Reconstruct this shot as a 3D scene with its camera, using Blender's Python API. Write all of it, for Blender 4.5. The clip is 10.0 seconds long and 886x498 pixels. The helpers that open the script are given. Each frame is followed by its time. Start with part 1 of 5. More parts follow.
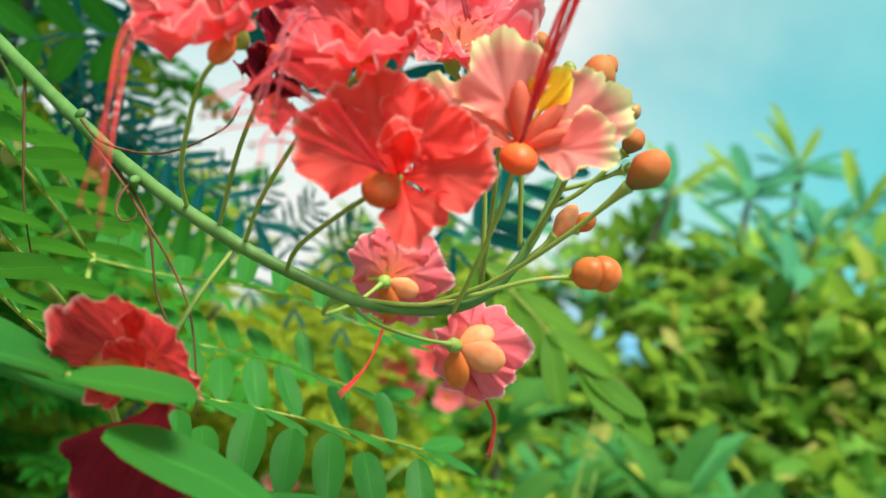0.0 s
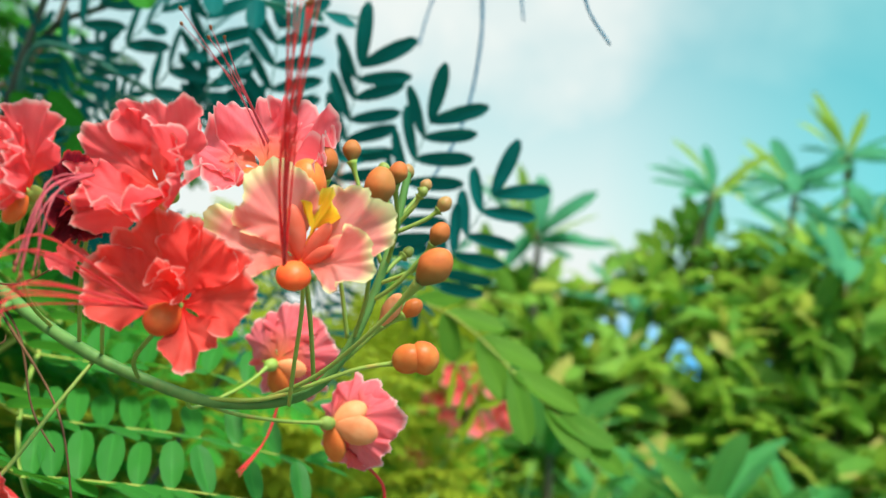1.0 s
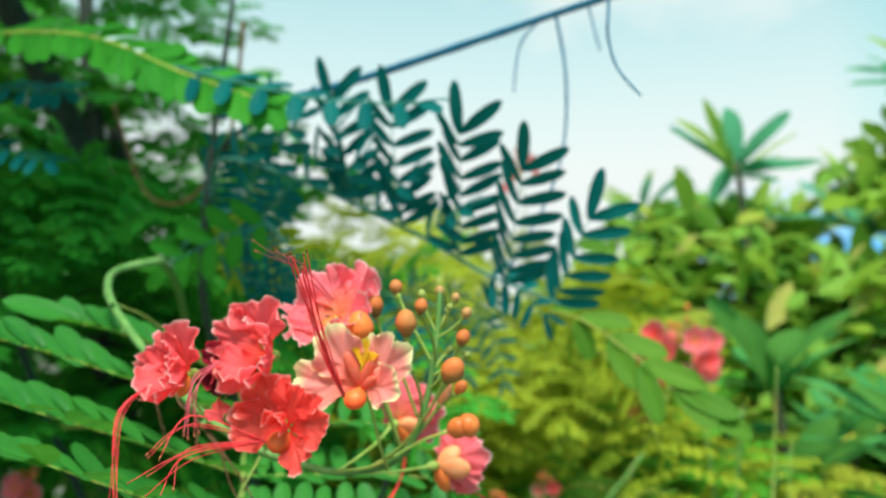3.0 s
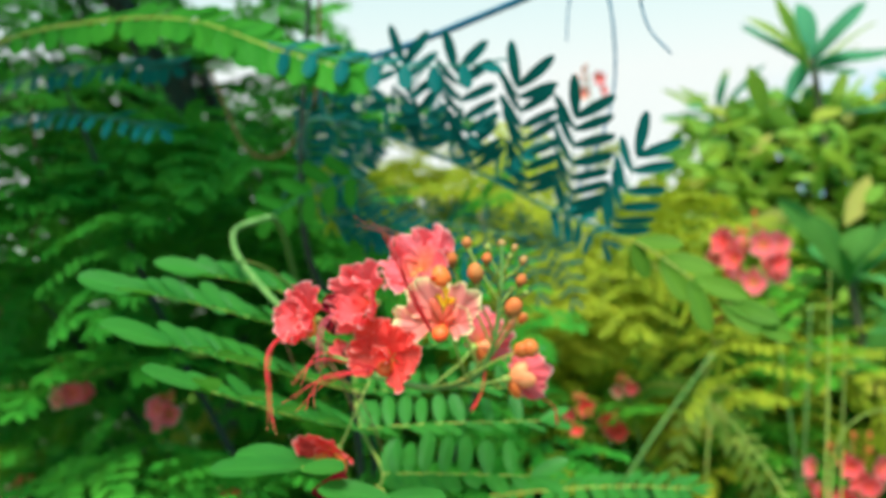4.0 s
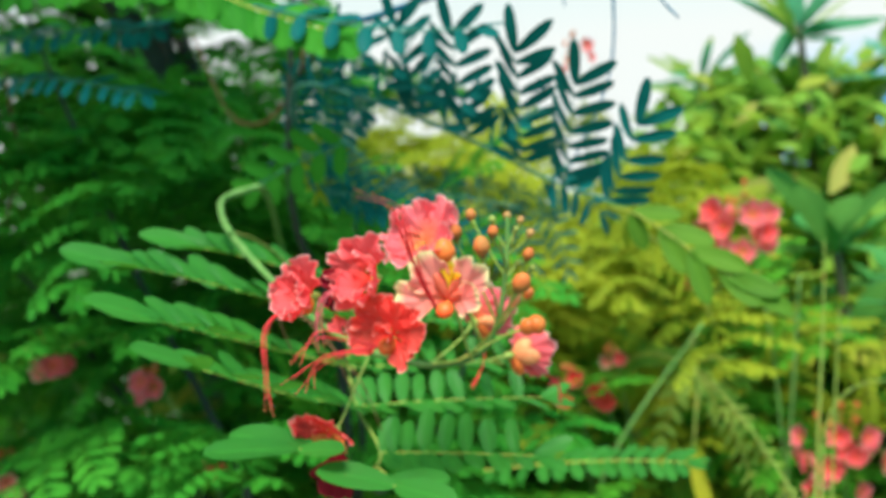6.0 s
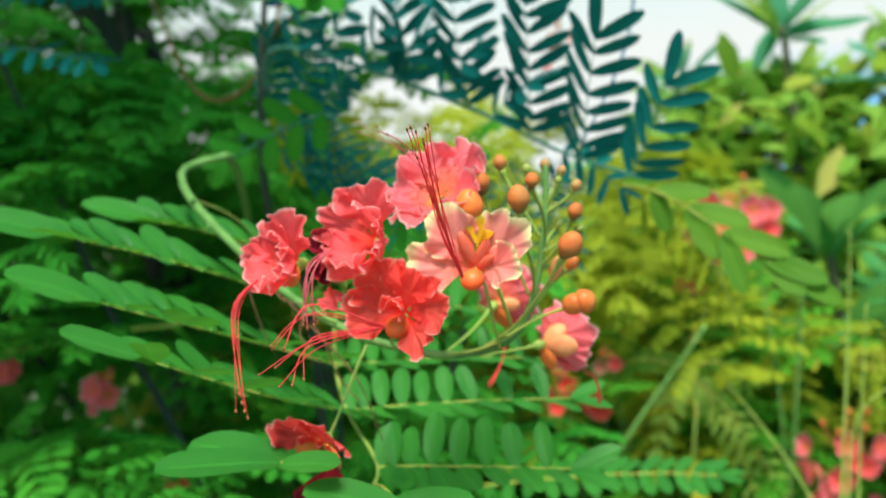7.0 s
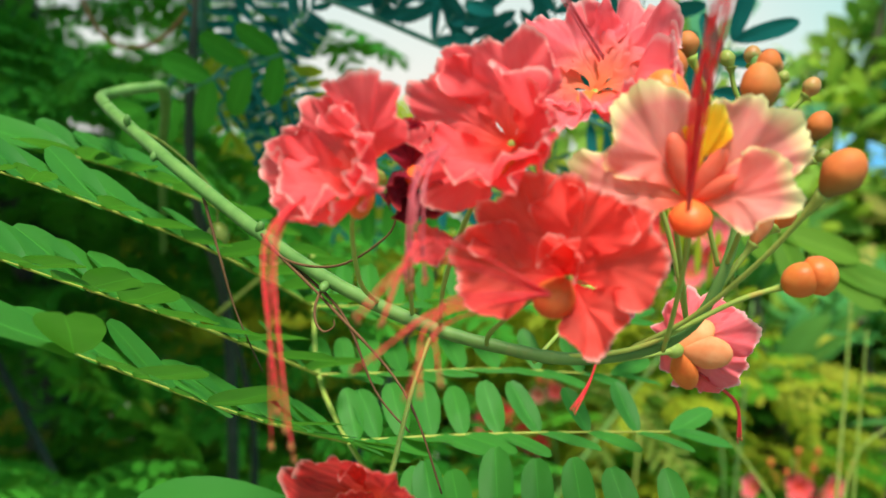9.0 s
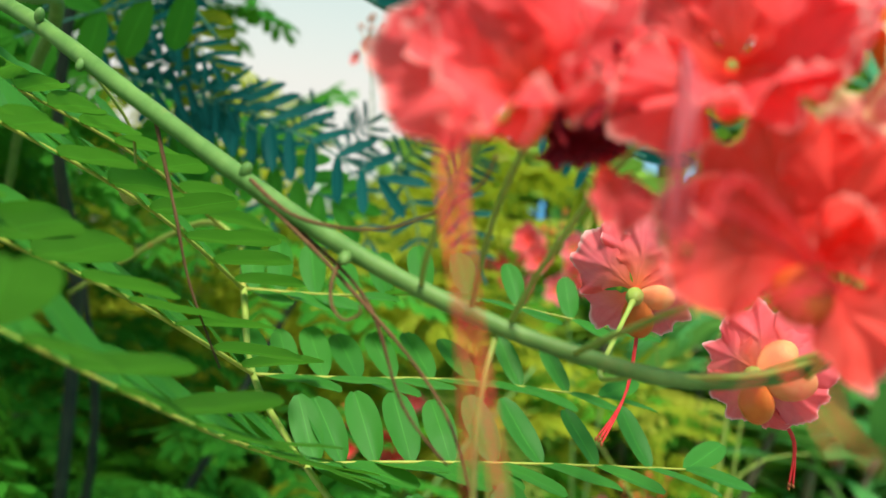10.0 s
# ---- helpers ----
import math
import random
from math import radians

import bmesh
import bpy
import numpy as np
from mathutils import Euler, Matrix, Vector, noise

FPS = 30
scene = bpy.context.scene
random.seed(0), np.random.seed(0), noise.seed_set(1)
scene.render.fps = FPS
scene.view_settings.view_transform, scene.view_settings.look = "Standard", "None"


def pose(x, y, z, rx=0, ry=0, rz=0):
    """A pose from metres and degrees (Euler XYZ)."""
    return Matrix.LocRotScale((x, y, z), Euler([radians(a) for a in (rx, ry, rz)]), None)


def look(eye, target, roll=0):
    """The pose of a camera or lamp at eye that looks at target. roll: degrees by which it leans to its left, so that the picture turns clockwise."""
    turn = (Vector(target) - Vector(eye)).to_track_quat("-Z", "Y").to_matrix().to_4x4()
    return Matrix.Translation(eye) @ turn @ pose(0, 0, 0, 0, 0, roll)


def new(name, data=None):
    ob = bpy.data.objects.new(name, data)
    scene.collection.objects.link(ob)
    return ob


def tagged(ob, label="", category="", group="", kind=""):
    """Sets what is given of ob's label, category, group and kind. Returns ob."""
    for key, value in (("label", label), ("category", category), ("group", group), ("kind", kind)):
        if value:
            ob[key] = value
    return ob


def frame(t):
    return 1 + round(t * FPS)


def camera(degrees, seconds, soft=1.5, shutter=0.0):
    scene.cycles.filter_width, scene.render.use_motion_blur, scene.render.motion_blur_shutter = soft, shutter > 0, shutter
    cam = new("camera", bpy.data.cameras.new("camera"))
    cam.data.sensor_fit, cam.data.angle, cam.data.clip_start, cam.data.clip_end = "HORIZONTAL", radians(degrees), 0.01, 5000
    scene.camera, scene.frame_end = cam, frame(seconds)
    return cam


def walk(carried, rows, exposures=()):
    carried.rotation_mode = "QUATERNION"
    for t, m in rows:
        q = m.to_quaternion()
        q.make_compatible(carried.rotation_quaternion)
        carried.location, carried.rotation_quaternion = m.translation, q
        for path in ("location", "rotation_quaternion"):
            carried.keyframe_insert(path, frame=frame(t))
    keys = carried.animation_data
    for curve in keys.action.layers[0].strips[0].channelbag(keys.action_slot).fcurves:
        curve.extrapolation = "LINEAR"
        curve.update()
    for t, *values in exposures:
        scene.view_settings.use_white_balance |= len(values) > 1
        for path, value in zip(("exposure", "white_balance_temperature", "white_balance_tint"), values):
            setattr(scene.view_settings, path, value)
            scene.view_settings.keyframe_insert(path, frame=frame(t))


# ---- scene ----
cam = camera(51.2, 10.0)
METRES, EYE, TILT, LEAN, TURN = 0.87, 1.45, 10.0, -14.0, 0.0
ROWS = [
    (0.0, 0.0, 0.0, 0.0, 0.0, 0.0, -0.0),
    (0.5, 0.0414, -0.0096, 0.0104, 1.47, 0.5, 1.93),
    (1.0, 0.0845, -0.0246, 0.0222, 4.1, 1.25, 4.98),
    (1.5, 0.1166, -0.0408, 0.0323, 6.41, 1.78, 7.51),
    (2.0, 0.1535, -0.0648, 0.0434, 9.97, 2.17, 10.69),
    (2.5, 0.1759, -0.0912, 0.0511, 13.62, 1.65, 13.6),
    (3.0, 0.208, -0.135, 0.0738, 18.63, 0.75, 15.73),
    (4.5, 0.2923, -0.2828, 0.1156, 24.56, -4.57, 19.99),
    (5.0, 0.3026, -0.2952, 0.1306, 24.6, -4.84, 19.51),
    (5.5, 0.2845, -0.2715, 0.122, 23.6, -5.5, 19.37),
    (7.0, 0.1668, -0.1288, 0.0785, 20.54, -5.59, 19.08),
    (7.5, 0.136, -0.0929, 0.0696, 19.18, -5.43, 18.74),
    (8.0, 0.0982, -0.0549, 0.0631, 17.98, -5.12, 17.89),
    (8.5, 0.0607, -0.0241, 0.0576, 16.36, -5.34, 17.21),
    (9.0, 0.0186, 0.0134, 0.0571, 13.02, -6.19, 15.48),
    (9.5, -0.0211, 0.0494, 0.0516, 9.1, -7.48, 13.24),
    (10.0, -0.0612, 0.0823, 0.0526, 2.93, -8.02, 9.09),
]
walk(cam, [(t, pose(0, 0, EYE, TILT, LEAN, TURN) @ pose(METRES * x, METRES * y, METRES * z, 90 + pitch, roll, yaw)) for t, x, y, z, yaw, pitch, roll in ROWS], [(0.0, 0.6, 6380, 8), (1.5, 0.57, 6120, 5), (5.0, 0.69, 6220, 7), (7.5, 0.6, 6300, 8), (8.5, 0.57, 6520, 10), (9.5, 0.56, 6720, 10), (10.0, 0.52, 6680, 10)])
cam.data.dof.use_dof, cam.data.dof.focus_distance, cam.data.dof.aperture_fstop = True, 0.275, 12.0

# ---- light ----
SUN_UP, SUN_TURN = radians(60), radians(160)
world = bpy.data.worlds.new("sky")
scene.world = world
world.use_nodes = True
wn, wl = world.node_tree.nodes, world.node_tree.links
wn.clear()
sky = wn.new("ShaderNodeTexSky")
sky.sky_type, sky.sun_disc = "NISHITA", False
sky.sun_elevation, sky.sun_rotation, sky.air_density, sky.dust_density, sky.ozone_density = SUN_UP, SUN_TURN, 1.0, 1.5, 0.6
wcoord = wn.new("ShaderNodeTexCoord")
wnoise = wn.new("ShaderNodeTexNoise")
wnoise.inputs["Scale"].default_value, wnoise.inputs["Detail"].default_value, wnoise.inputs["Roughness"].default_value = 1.9, 5, 0.5
wramp = wn.new("ShaderNodeValToRGB")
wramp.color_ramp.elements[0].position, wramp.color_ramp.elements[1].position = 0.45, 0.66
wtint = wn.new("ShaderNodeMix")
wtint.data_type, wtint.blend_type = "RGBA", "MULTIPLY"
wtint.inputs["Factor"].default_value = 1.0
wtint.inputs["B"].default_value = (0.42, 1.9, 1.36, 1)
wmix = wn.new("ShaderNodeMix")
wmix.data_type = "RGBA"
wback = wn.new("ShaderNodeBackground")
wback.inputs["Strength"].default_value = 0.085
wout = wn.new("ShaderNodeOutputWorld")
wl.new(wcoord.outputs["Generated"], wnoise.inputs["Vector"])
wl.new(wnoise.outputs["Fac"], wramp.inputs["Fac"])
wl.new(sky.outputs["Color"], wtint.inputs["A"])
wl.new(wtint.outputs["Result"], wmix.inputs["A"])
wsep = wn.new("ShaderNodeSeparateXYZ")
whaze = wn.new("ShaderNodeMapRange")
whaze.inputs["From Min"].default_value, whaze.inputs["From Max"].default_value = 0.18, 0.56
whaze.inputs["To Min"].default_value, whaze.inputs["To Max"].default_value = 1.0, 0.0
wmax = wn.new("ShaderNodeMath")
wmax.operation = "MAXIMUM"
wl.new(wcoord.outputs["Generated"], wsep.inputs["Vector"])
wl.new(wsep.outputs["Z"], whaze.inputs["Value"])
wl.new(whaze.outputs["Result"], wmax.inputs[0])
wl.new(wramp.outputs["Color"], wmax.inputs[1])
wthin = wn.new("ShaderNodeMapRange")
wthin.inputs["From Min"].default_value, wthin.inputs["From Max"].default_value = 0.04, 0.36
wthin.inputs["To Min"].default_value, wthin.inputs["To Max"].default_value = 1.0, 0.5
wcover = wn.new("ShaderNodeMath")
wcover.operation = "MULTIPLY"
wl.new(wsep.outputs["X"], wthin.inputs["Value"])
wl.new(wmax.outputs["Value"], wcover.inputs[0])
wl.new(wthin.outputs["Result"], wcover.inputs[1])
wl.new(wcover.outputs["Value"], wmix.inputs["Factor"])
wside = wn.new("ShaderNodeMapRange")
wside.inputs["From Min"].default_value, wside.inputs["From Max"].default_value = 0.04, 0.36
wcloud = wn.new("ShaderNodeMix")
wcloud.data_type = "RGBA"
wcloud.inputs["A"].default_value, wcloud.inputs["B"].default_value = (7.2, 7.3, 6.9, 1), (2.7, 6.6, 6.2, 1)
wl.new(wsep.outputs["X"], wside.inputs["Value"])
wl.new(wside.outputs["Result"], wcloud.inputs["Factor"])
wl.new(wcloud.outputs["Result"], wmix.inputs["B"])
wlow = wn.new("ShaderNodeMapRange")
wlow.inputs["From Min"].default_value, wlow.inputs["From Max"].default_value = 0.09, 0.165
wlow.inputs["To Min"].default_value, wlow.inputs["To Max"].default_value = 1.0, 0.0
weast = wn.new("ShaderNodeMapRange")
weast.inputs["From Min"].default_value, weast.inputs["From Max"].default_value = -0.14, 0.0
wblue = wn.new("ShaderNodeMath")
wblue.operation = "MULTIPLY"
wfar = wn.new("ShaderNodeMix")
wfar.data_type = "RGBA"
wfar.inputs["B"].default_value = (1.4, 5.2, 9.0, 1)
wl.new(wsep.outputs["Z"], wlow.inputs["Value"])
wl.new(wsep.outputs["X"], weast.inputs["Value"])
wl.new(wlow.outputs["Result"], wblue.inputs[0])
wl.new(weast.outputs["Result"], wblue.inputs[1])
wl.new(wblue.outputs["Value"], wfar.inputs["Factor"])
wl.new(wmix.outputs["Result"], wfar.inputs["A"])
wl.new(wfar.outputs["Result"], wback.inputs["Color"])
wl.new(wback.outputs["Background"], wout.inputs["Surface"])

sun = new("sun", bpy.data.lights.new("sun", "SUN"))
sun.data.energy, sun.data.angle, sun.data.color = 4.7, radians(20), (1.0, 0.93, 0.82)
sun_way = Vector((math.sin(SUN_TURN) * math.cos(SUN_UP), math.cos(SUN_TURN) * math.cos(SUN_UP), math.sin(SUN_UP)))
sun.matrix_world = look(sun_way * 20, (0, 0, 0))

# ---- materials ----
def node_material(name):
    m = bpy.data.materials.new(name)
    m.use_nodes = True
    nt = m.node_tree
    nt.nodes.clear()
    return m, nt.nodes, nt.links


def rgb(c):
    return (c[0], c[1], c[2], 1)


def mixed(n, l, fac, a, b, blend="MIX"):
    """A colour mix; each of fac, a and b is a socket or a value."""
    k = n.new("ShaderNodeMix")
    k.data_type, k.blend_type = "RGBA", blend
    for key, v in (("Factor", fac), ("A", a), ("B", b)):
        if hasattr(v, "node"):
            l.new(v, k.inputs[key])
        else:
            k.inputs[key].default_value = v if key == "Factor" else rgb(v)
    return k.outputs["Result"]


def noise_tex(n, l, scale, detail=4, stretch=None, coord="Object", rough=0.55):
    t = n.new("ShaderNodeTexNoise")
    t.inputs["Scale"].default_value, t.inputs["Detail"].default_value, t.inputs["Roughness"].default_value = scale, detail, rough
    c = n.new("ShaderNodeTexCoord")
    v = c.outputs[coord]
    if stretch:
        mp = n.new("ShaderNodeMapping")
        mp.inputs["Scale"].default_value = stretch
        l.new(v, mp.inputs["Vector"])
        v = mp.outputs["Vector"]
    l.new(v, t.inputs["Vector"])
    return t.outputs["Fac"]


def ramp(n, l, fac, lo, hi, c0=(0, 0, 0), c1=(1, 1, 1)):
    r = n.new("ShaderNodeValToRGB")
    r.color_ramp.elements[0].position, r.color_ramp.elements[1].position = lo, hi
    r.color_ramp.elements[0].color, r.color_ramp.elements[1].color = rgb(c0), rgb(c1)
    l.new(fac, r.inputs["Fac"])
    return r.outputs["Color"]


def finish(m, n, l, colour, rough, translucent=0.0, trans_colour=None, bump=None, bump_depth=0.0003, spec=0.5, metal=0.0):
    p = n.new("ShaderNodeBsdfPrincipled")
    p.inputs["Roughness"].default_value, p.inputs["Metallic"].default_value, p.inputs["Specular IOR Level"].default_value = rough, metal, spec
    l.new(colour, p.inputs["Base Color"]) if hasattr(colour, "node") else None
    if not hasattr(colour, "node"):
        p.inputs["Base Color"].default_value = rgb(colour)
    out = n.new("ShaderNodeOutputMaterial")
    if bump is not None:
        b = n.new("ShaderNodeBump")
        b.inputs["Strength"].default_value, b.inputs["Distance"].default_value = 0.6, bump_depth
        l.new(bump, b.inputs["Height"])
        l.new(b.outputs["Normal"], p.inputs["Normal"])
    if translucent:
        t = n.new("ShaderNodeBsdfTranslucent")
        tc = trans_colour if trans_colour is not None else colour
        if hasattr(tc, "node"):
            l.new(tc, t.inputs["Color"])
        else:
            t.inputs["Color"].default_value = rgb(tc)
        k = n.new("ShaderNodeMixShader")
        k.inputs["Fac"].default_value = translucent
        l.new(p.outputs["BSDF"], k.inputs[1])
        l.new(t.outputs["BSDF"], k.inputs[2])
        l.new(k.outputs["Shader"], out.inputs["Surface"])
    else:
        l.new(p.outputs["BSDF"], out.inputs["Surface"])
    return m


def margin_of(n):
    a = n.new("ShaderNodeAttribute")
    a.attribute_name = "margin"
    return a.outputs["Fac"]


def petal_material(name, throat, body, rim, rim_from=0.55, rim_to=0.95, vein=(0.6, 0.02, 0.02), vein_amount=0.35):
    m, n, l = node_material(name)
    uv = n.new("ShaderNodeTexCoord")
    sep = n.new("ShaderNodeSeparateXYZ")
    l.new(uv.outputs["UV"], sep.inputs["Vector"])
    along = ramp(n, l, sep.outputs["Y"], 0.12, 0.6)
    veins = ramp(n, l, noise_tex(n, l, 1.0, 5, (26, 2.2, 1), "UV", 0.6), 0.46, 0.66)
    blotch = ramp(n, l, noise_tex(n, l, 260, 3), 0.3, 0.75)
    c = mixed(n, l, along, throat, body)
    va = n.new("ShaderNodeMath")
    va.operation = "MULTIPLY"
    va.inputs[1].default_value = vein_amount
    l.new(veins, va.inputs[0])
    c = mixed(n, l, va.outputs[0], c, vein)
    ba = n.new("ShaderNodeMath")
    ba.operation = "MULTIPLY"
    ba.inputs[1].default_value = 0.07
    l.new(blotch, ba.inputs[0])
    c = mixed(n, l, ba.outputs[0], c, rim)
    edge = ramp(n, l, margin_of(n), rim_from, rim_to)
    c = mixed(n, l, edge, c, rim)
    bump = noise_tex(n, l, 1.0, 4, (40, 3, 1), "UV")
    return finish(m, n, l, c, 0.55, 0.5, None, bump, 0.0001, 0.15)


def leaf_material(name, dark, light, glow, translucent=0.32, rough=0.42, yellow=None, yellow_amount=0.0, spec=0.06, by_leaf=False):
    m, n, l = node_material(name)
    info = n.new("ShaderNodeObjectInfo")
    isl = n.new("ShaderNodeNewGeometry")
    add = n.new("ShaderNodeMath")
    add.operation = "ADD"
    l.new(info.outputs["Random"], add.inputs[0])
    l.new(isl.outputs["Random Per Island"], add.inputs[1])
    half = n.new("ShaderNodeMath")
    half.operation = "MULTIPLY"
    half.inputs[1].default_value = 0.5
    l.new(add.outputs[0], half.inputs[0])
    c = mixed(n, l, half.outputs[0], dark, light)
    spots = ramp(n, l, noise_tex(n, l, 90, 5), 0.42, 0.75)
    sa = n.new("ShaderNodeMath")
    sa.operation = "MULTIPLY"
    sa.inputs[1].default_value = 0.35
    l.new(spots, sa.inputs[0])
    c = mixed(n, l, sa.outputs[0], c, light)
    if yellow:
        ya = n.new("ShaderNodeMath")
        ya.operation = "GREATER_THAN"
        ya.inputs[1].default_value = 1 - yellow_amount
        l.new(isl.outputs["Random Per Island"], ya.inputs[0])
        yb = n.new("ShaderNodeMath")
        yb.operation = "GREATER_THAN"
        yb.inputs[1].default_value = 1 - yellow_amount
        l.new(info.outputs["Random"], yb.inputs[0])
        ym = n.new("ShaderNodeMath")
        ym.operation = "MAXIMUM"
        l.new(ya.outputs[0], ym.inputs[0])
        l.new(yb.outputs[0], ym.inputs[1])
        c = mixed(n, l, (ya if by_leaf else ym).outputs[0], c, yellow)
    rib = ramp(n, l, margin_of(n), 0.0, 0.05, (1, 1, 1), (0, 0, 0))
    ra = n.new("ShaderNodeMath")
    ra.operation = "MULTIPLY"
    ra.inputs[1].default_value = 0.45
    l.new(rib, ra.inputs[0])
    c = mixed(n, l, ra.outputs[0], c, [min(1, 2.2 * k) for k in light])
    bump = noise_tex(n, l, 1.0, 4, (3, 22, 1), "UV")
    g = mixed(n, l, 0.5, c, glow)
    return finish(m, n, l, c, rough + 0.08, translucent, g, bump, 0.00014, spec)


def skin_material(name, a, b, scale=300, rough=0.45, c=None, stretch=None, bump=0.0002, translucent=0.0, c_lo=0.6, c_hi=0.7, foot=None):
    m, n, l = node_material(name)
    info = n.new("ShaderNodeObjectInfo")
    col = mixed(n, l, ramp(n, l, noise_tex(n, l, scale, 5, stretch), 0.32, 0.68), a, b)
    if c:
        col = mixed(n, l, ramp(n, l, noise_tex(n, l, scale * 0.37, 4, stretch), c_lo, c_hi), col, c)
    if foot:
        gen = n.new("ShaderNodeTexCoord")
        gz = n.new("ShaderNodeSeparateXYZ")
        l.new(gen.outputs["Generated"], gz.inputs["Vector"])
        col = mixed(n, l, ramp(n, l, gz.outputs["Z"], 0.05, 0.5), foot, col)
    hue = n.new("ShaderNodeHueSaturation")
    mapr = n.new("ShaderNodeMapRange")
    mapr.inputs["To Min"].default_value, mapr.inputs["To Max"].default_value = 0.82, 1.15
    l.new(info.outputs["Random"], mapr.inputs["Value"])
    l.new(mapr.outputs["Result"], hue.inputs["Value"])
    l.new(col, hue.inputs["Color"])
    return finish(m, n, l, hue.outputs["Color"], rough, translucent, None, noise_tex(n, l, scale * 2.3, 4, stretch), bump, 0.22)


PETAL_RED = petal_material("petal_red", (0.86, 0.014, 0.011), (0.96, 0.085, 0.07), (0.97, 0.42, 0.38), 0.7, 1.02, (0.8, 0.02, 0.02), 0.18)
PETAL_CORAL = petal_material("petal_coral", (0.9, 0.05, 0.025), (0.96, 0.12, 0.14), (0.97, 0.52, 0.5), 0.74, 1.02, (0.86, 0.04, 0.06), 0.25)
PETAL_PINK = petal_material("petal_pink", (0.92, 0.18, 0.06), (0.94, 0.165, 0.205), (0.97, 0.56, 0.56), 0.7, 1.0, (0.84, 0.07, 0.11), 0.3)
PETAL_PALE = petal_material("petal_pale", (0.93, 0.12, 0.06), (0.95, 0.29, 0.27), (0.98, 0.82, 0.44), 0.36, 0.85, (0.93, 0.2, 0.21), 0.5)
PETAL_DARK = petal_material("petal_dark_red", (0.85, 0.06, 0.02), (0.92, 0.05, 0.05), (0.93, 0.36, 0.34), 0.72, 1.0, (0.36, 0.008, 0.015), 0.6)
PETAL_WINE = petal_material("petal_wine", (0.25, 0.01, 0.015), (0.28, 0.006, 0.02), (0.4, 0.03, 0.05), 0.75, 1.0, (0.12, 0.004, 0.012), 0.6)
PETAL_DRY = petal_material("petal_withered", (0.45, 0.015, 0.03), (0.27, 0.012, 0.035), (0.7, 0.06, 0.07), 0.7, 1.0, (0.04, 0.004, 0.015), 0.7)
PETAL_YELLOW = petal_material("petal_yellow", (0.93, 0.22, 0.05), (0.93, 0.6, 0.03), (0.92, 0.75, 0.1), 0.6, 1.0, (0.9, 0.35, 0.03), 0.4)
SEPAL_ORANGE = skin_material("sepal_orange", (0.74, 0.14, 0.03), (0.8, 0.22, 0.05), 200, 0.38, (0.6, 0.2, 0.05), translucent=0.12)
SEPAL_RED = skin_material("sepal_red", (0.8, 0.08, 0.02), (0.85, 0.16, 0.04), 200, 0.4, translucent=0.15)
SEPAL_PALE = skin_material("sepal_pale_orange", (0.9, 0.26, 0.1), (0.92, 0.38, 0.18), 180, 0.6, (0.88, 0.2, 0.08), translucent=0.15)
SEPAL_SALMON = skin_material("sepal_salmon", (0.88, 0.15, 0.08), (0.9, 0.2, 0.13), 180, 0.55, translucent=0.3)
BUD_ORANGE = skin_material("bud_orange", (0.46, 0.1, 0.028), (0.58, 0.155, 0.035), 160, 0.62, (0.3, 0.16, 0.05), c_lo=0.5, c_hi=0.75, foot=(0.15, 0.11, 0.03))
BUD_YOUNG = skin_material("bud_young", (0.42, 0.14, 0.06), (0.3, 0.22, 0.06), 260, 0.4, (0.14, 0.2, 0.05))
BUD_GREEN = skin_material("bud_green", (0.22, 0.26, 0.05), (0.3, 0.3, 0.07), 260, 0.4)
FILAMENT = skin_material("filament_red", (0.92, 0.05, 0.07), (0.95, 0.12, 0.13), 400, 0.4, translucent=0.5)
FILAMENT_PINK = skin_material("filament_pink", (0.55, 0.07, 0.1), (0.68, 0.13, 0.16), 400, 0.4, translucent=0.2)
ANTHER = skin_material("anther", (0.35, 0.12, 0.03), (0.2, 0.05, 0.03), 900, 0.7)
STEM = skin_material("green_stem", (0.09, 0.2, 0.045), (0.16, 0.29, 0.075), 130, 0.5, (0.25, 0.28, 0.09), (1, 1, 0.4), 0.0004)
PEDICEL = skin_material("pedicel_green", (0.22, 0.3, 0.05), (0.3, 0.36, 0.08), 200, 0.5, (0.4, 0.25, 0.06), (1, 1, 0.4))
RACHIS = skin_material("rachis_yellow_green", (0.27, 0.3, 0.045), (0.36, 0.36, 0.065), 200, 0.5, (0.3, 0.33, 0.06))
TWIG = skin_material("dead_twig", (0.11, 0.05, 0.022), (0.17, 0.085, 0.038), 350, 0.8, (0.05, 0.025, 0.015), (1, 1, 0.3), 0.0004)
BARK = skin_material("bark", (0.085, 0.075, 0.045), (0.15, 0.13, 0.075), 40, 0.85, (0.05, 0.065, 0.03), (1, 1, 0.3), 0.004)
# The blue is the bright sky's fringe, put into the base colour.
VINE_FRINGED = skin_material("vine_sky_fringed", (0.008, 0.085, 0.16), (0.018, 0.13, 0.23), 200, 0.7, None, (1, 1, 0.4), 0.0005)
# Darker rib copy: shade and a teal sky fringe put into the colour.
RIB_SHADE_TINT = skin_material("rib_shade_tint", (0.03, 0.13, 0.1), (0.06, 0.2, 0.15), 200, 0.6)
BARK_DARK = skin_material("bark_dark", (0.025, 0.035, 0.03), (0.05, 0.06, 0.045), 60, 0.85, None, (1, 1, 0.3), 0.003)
POD = skin_material("yellow_pod", (0.4, 0.36, 0.02), (0.5, 0.44, 0.04), 60, 0.45, (0.4, 0.36, 0.04))
LEAF_NEAR = leaf_material("leaflet_near", (0.015, 0.105, 0.016), (0.042, 0.195, 0.024), (0.17, 0.5, 0.028), spec=0.2)
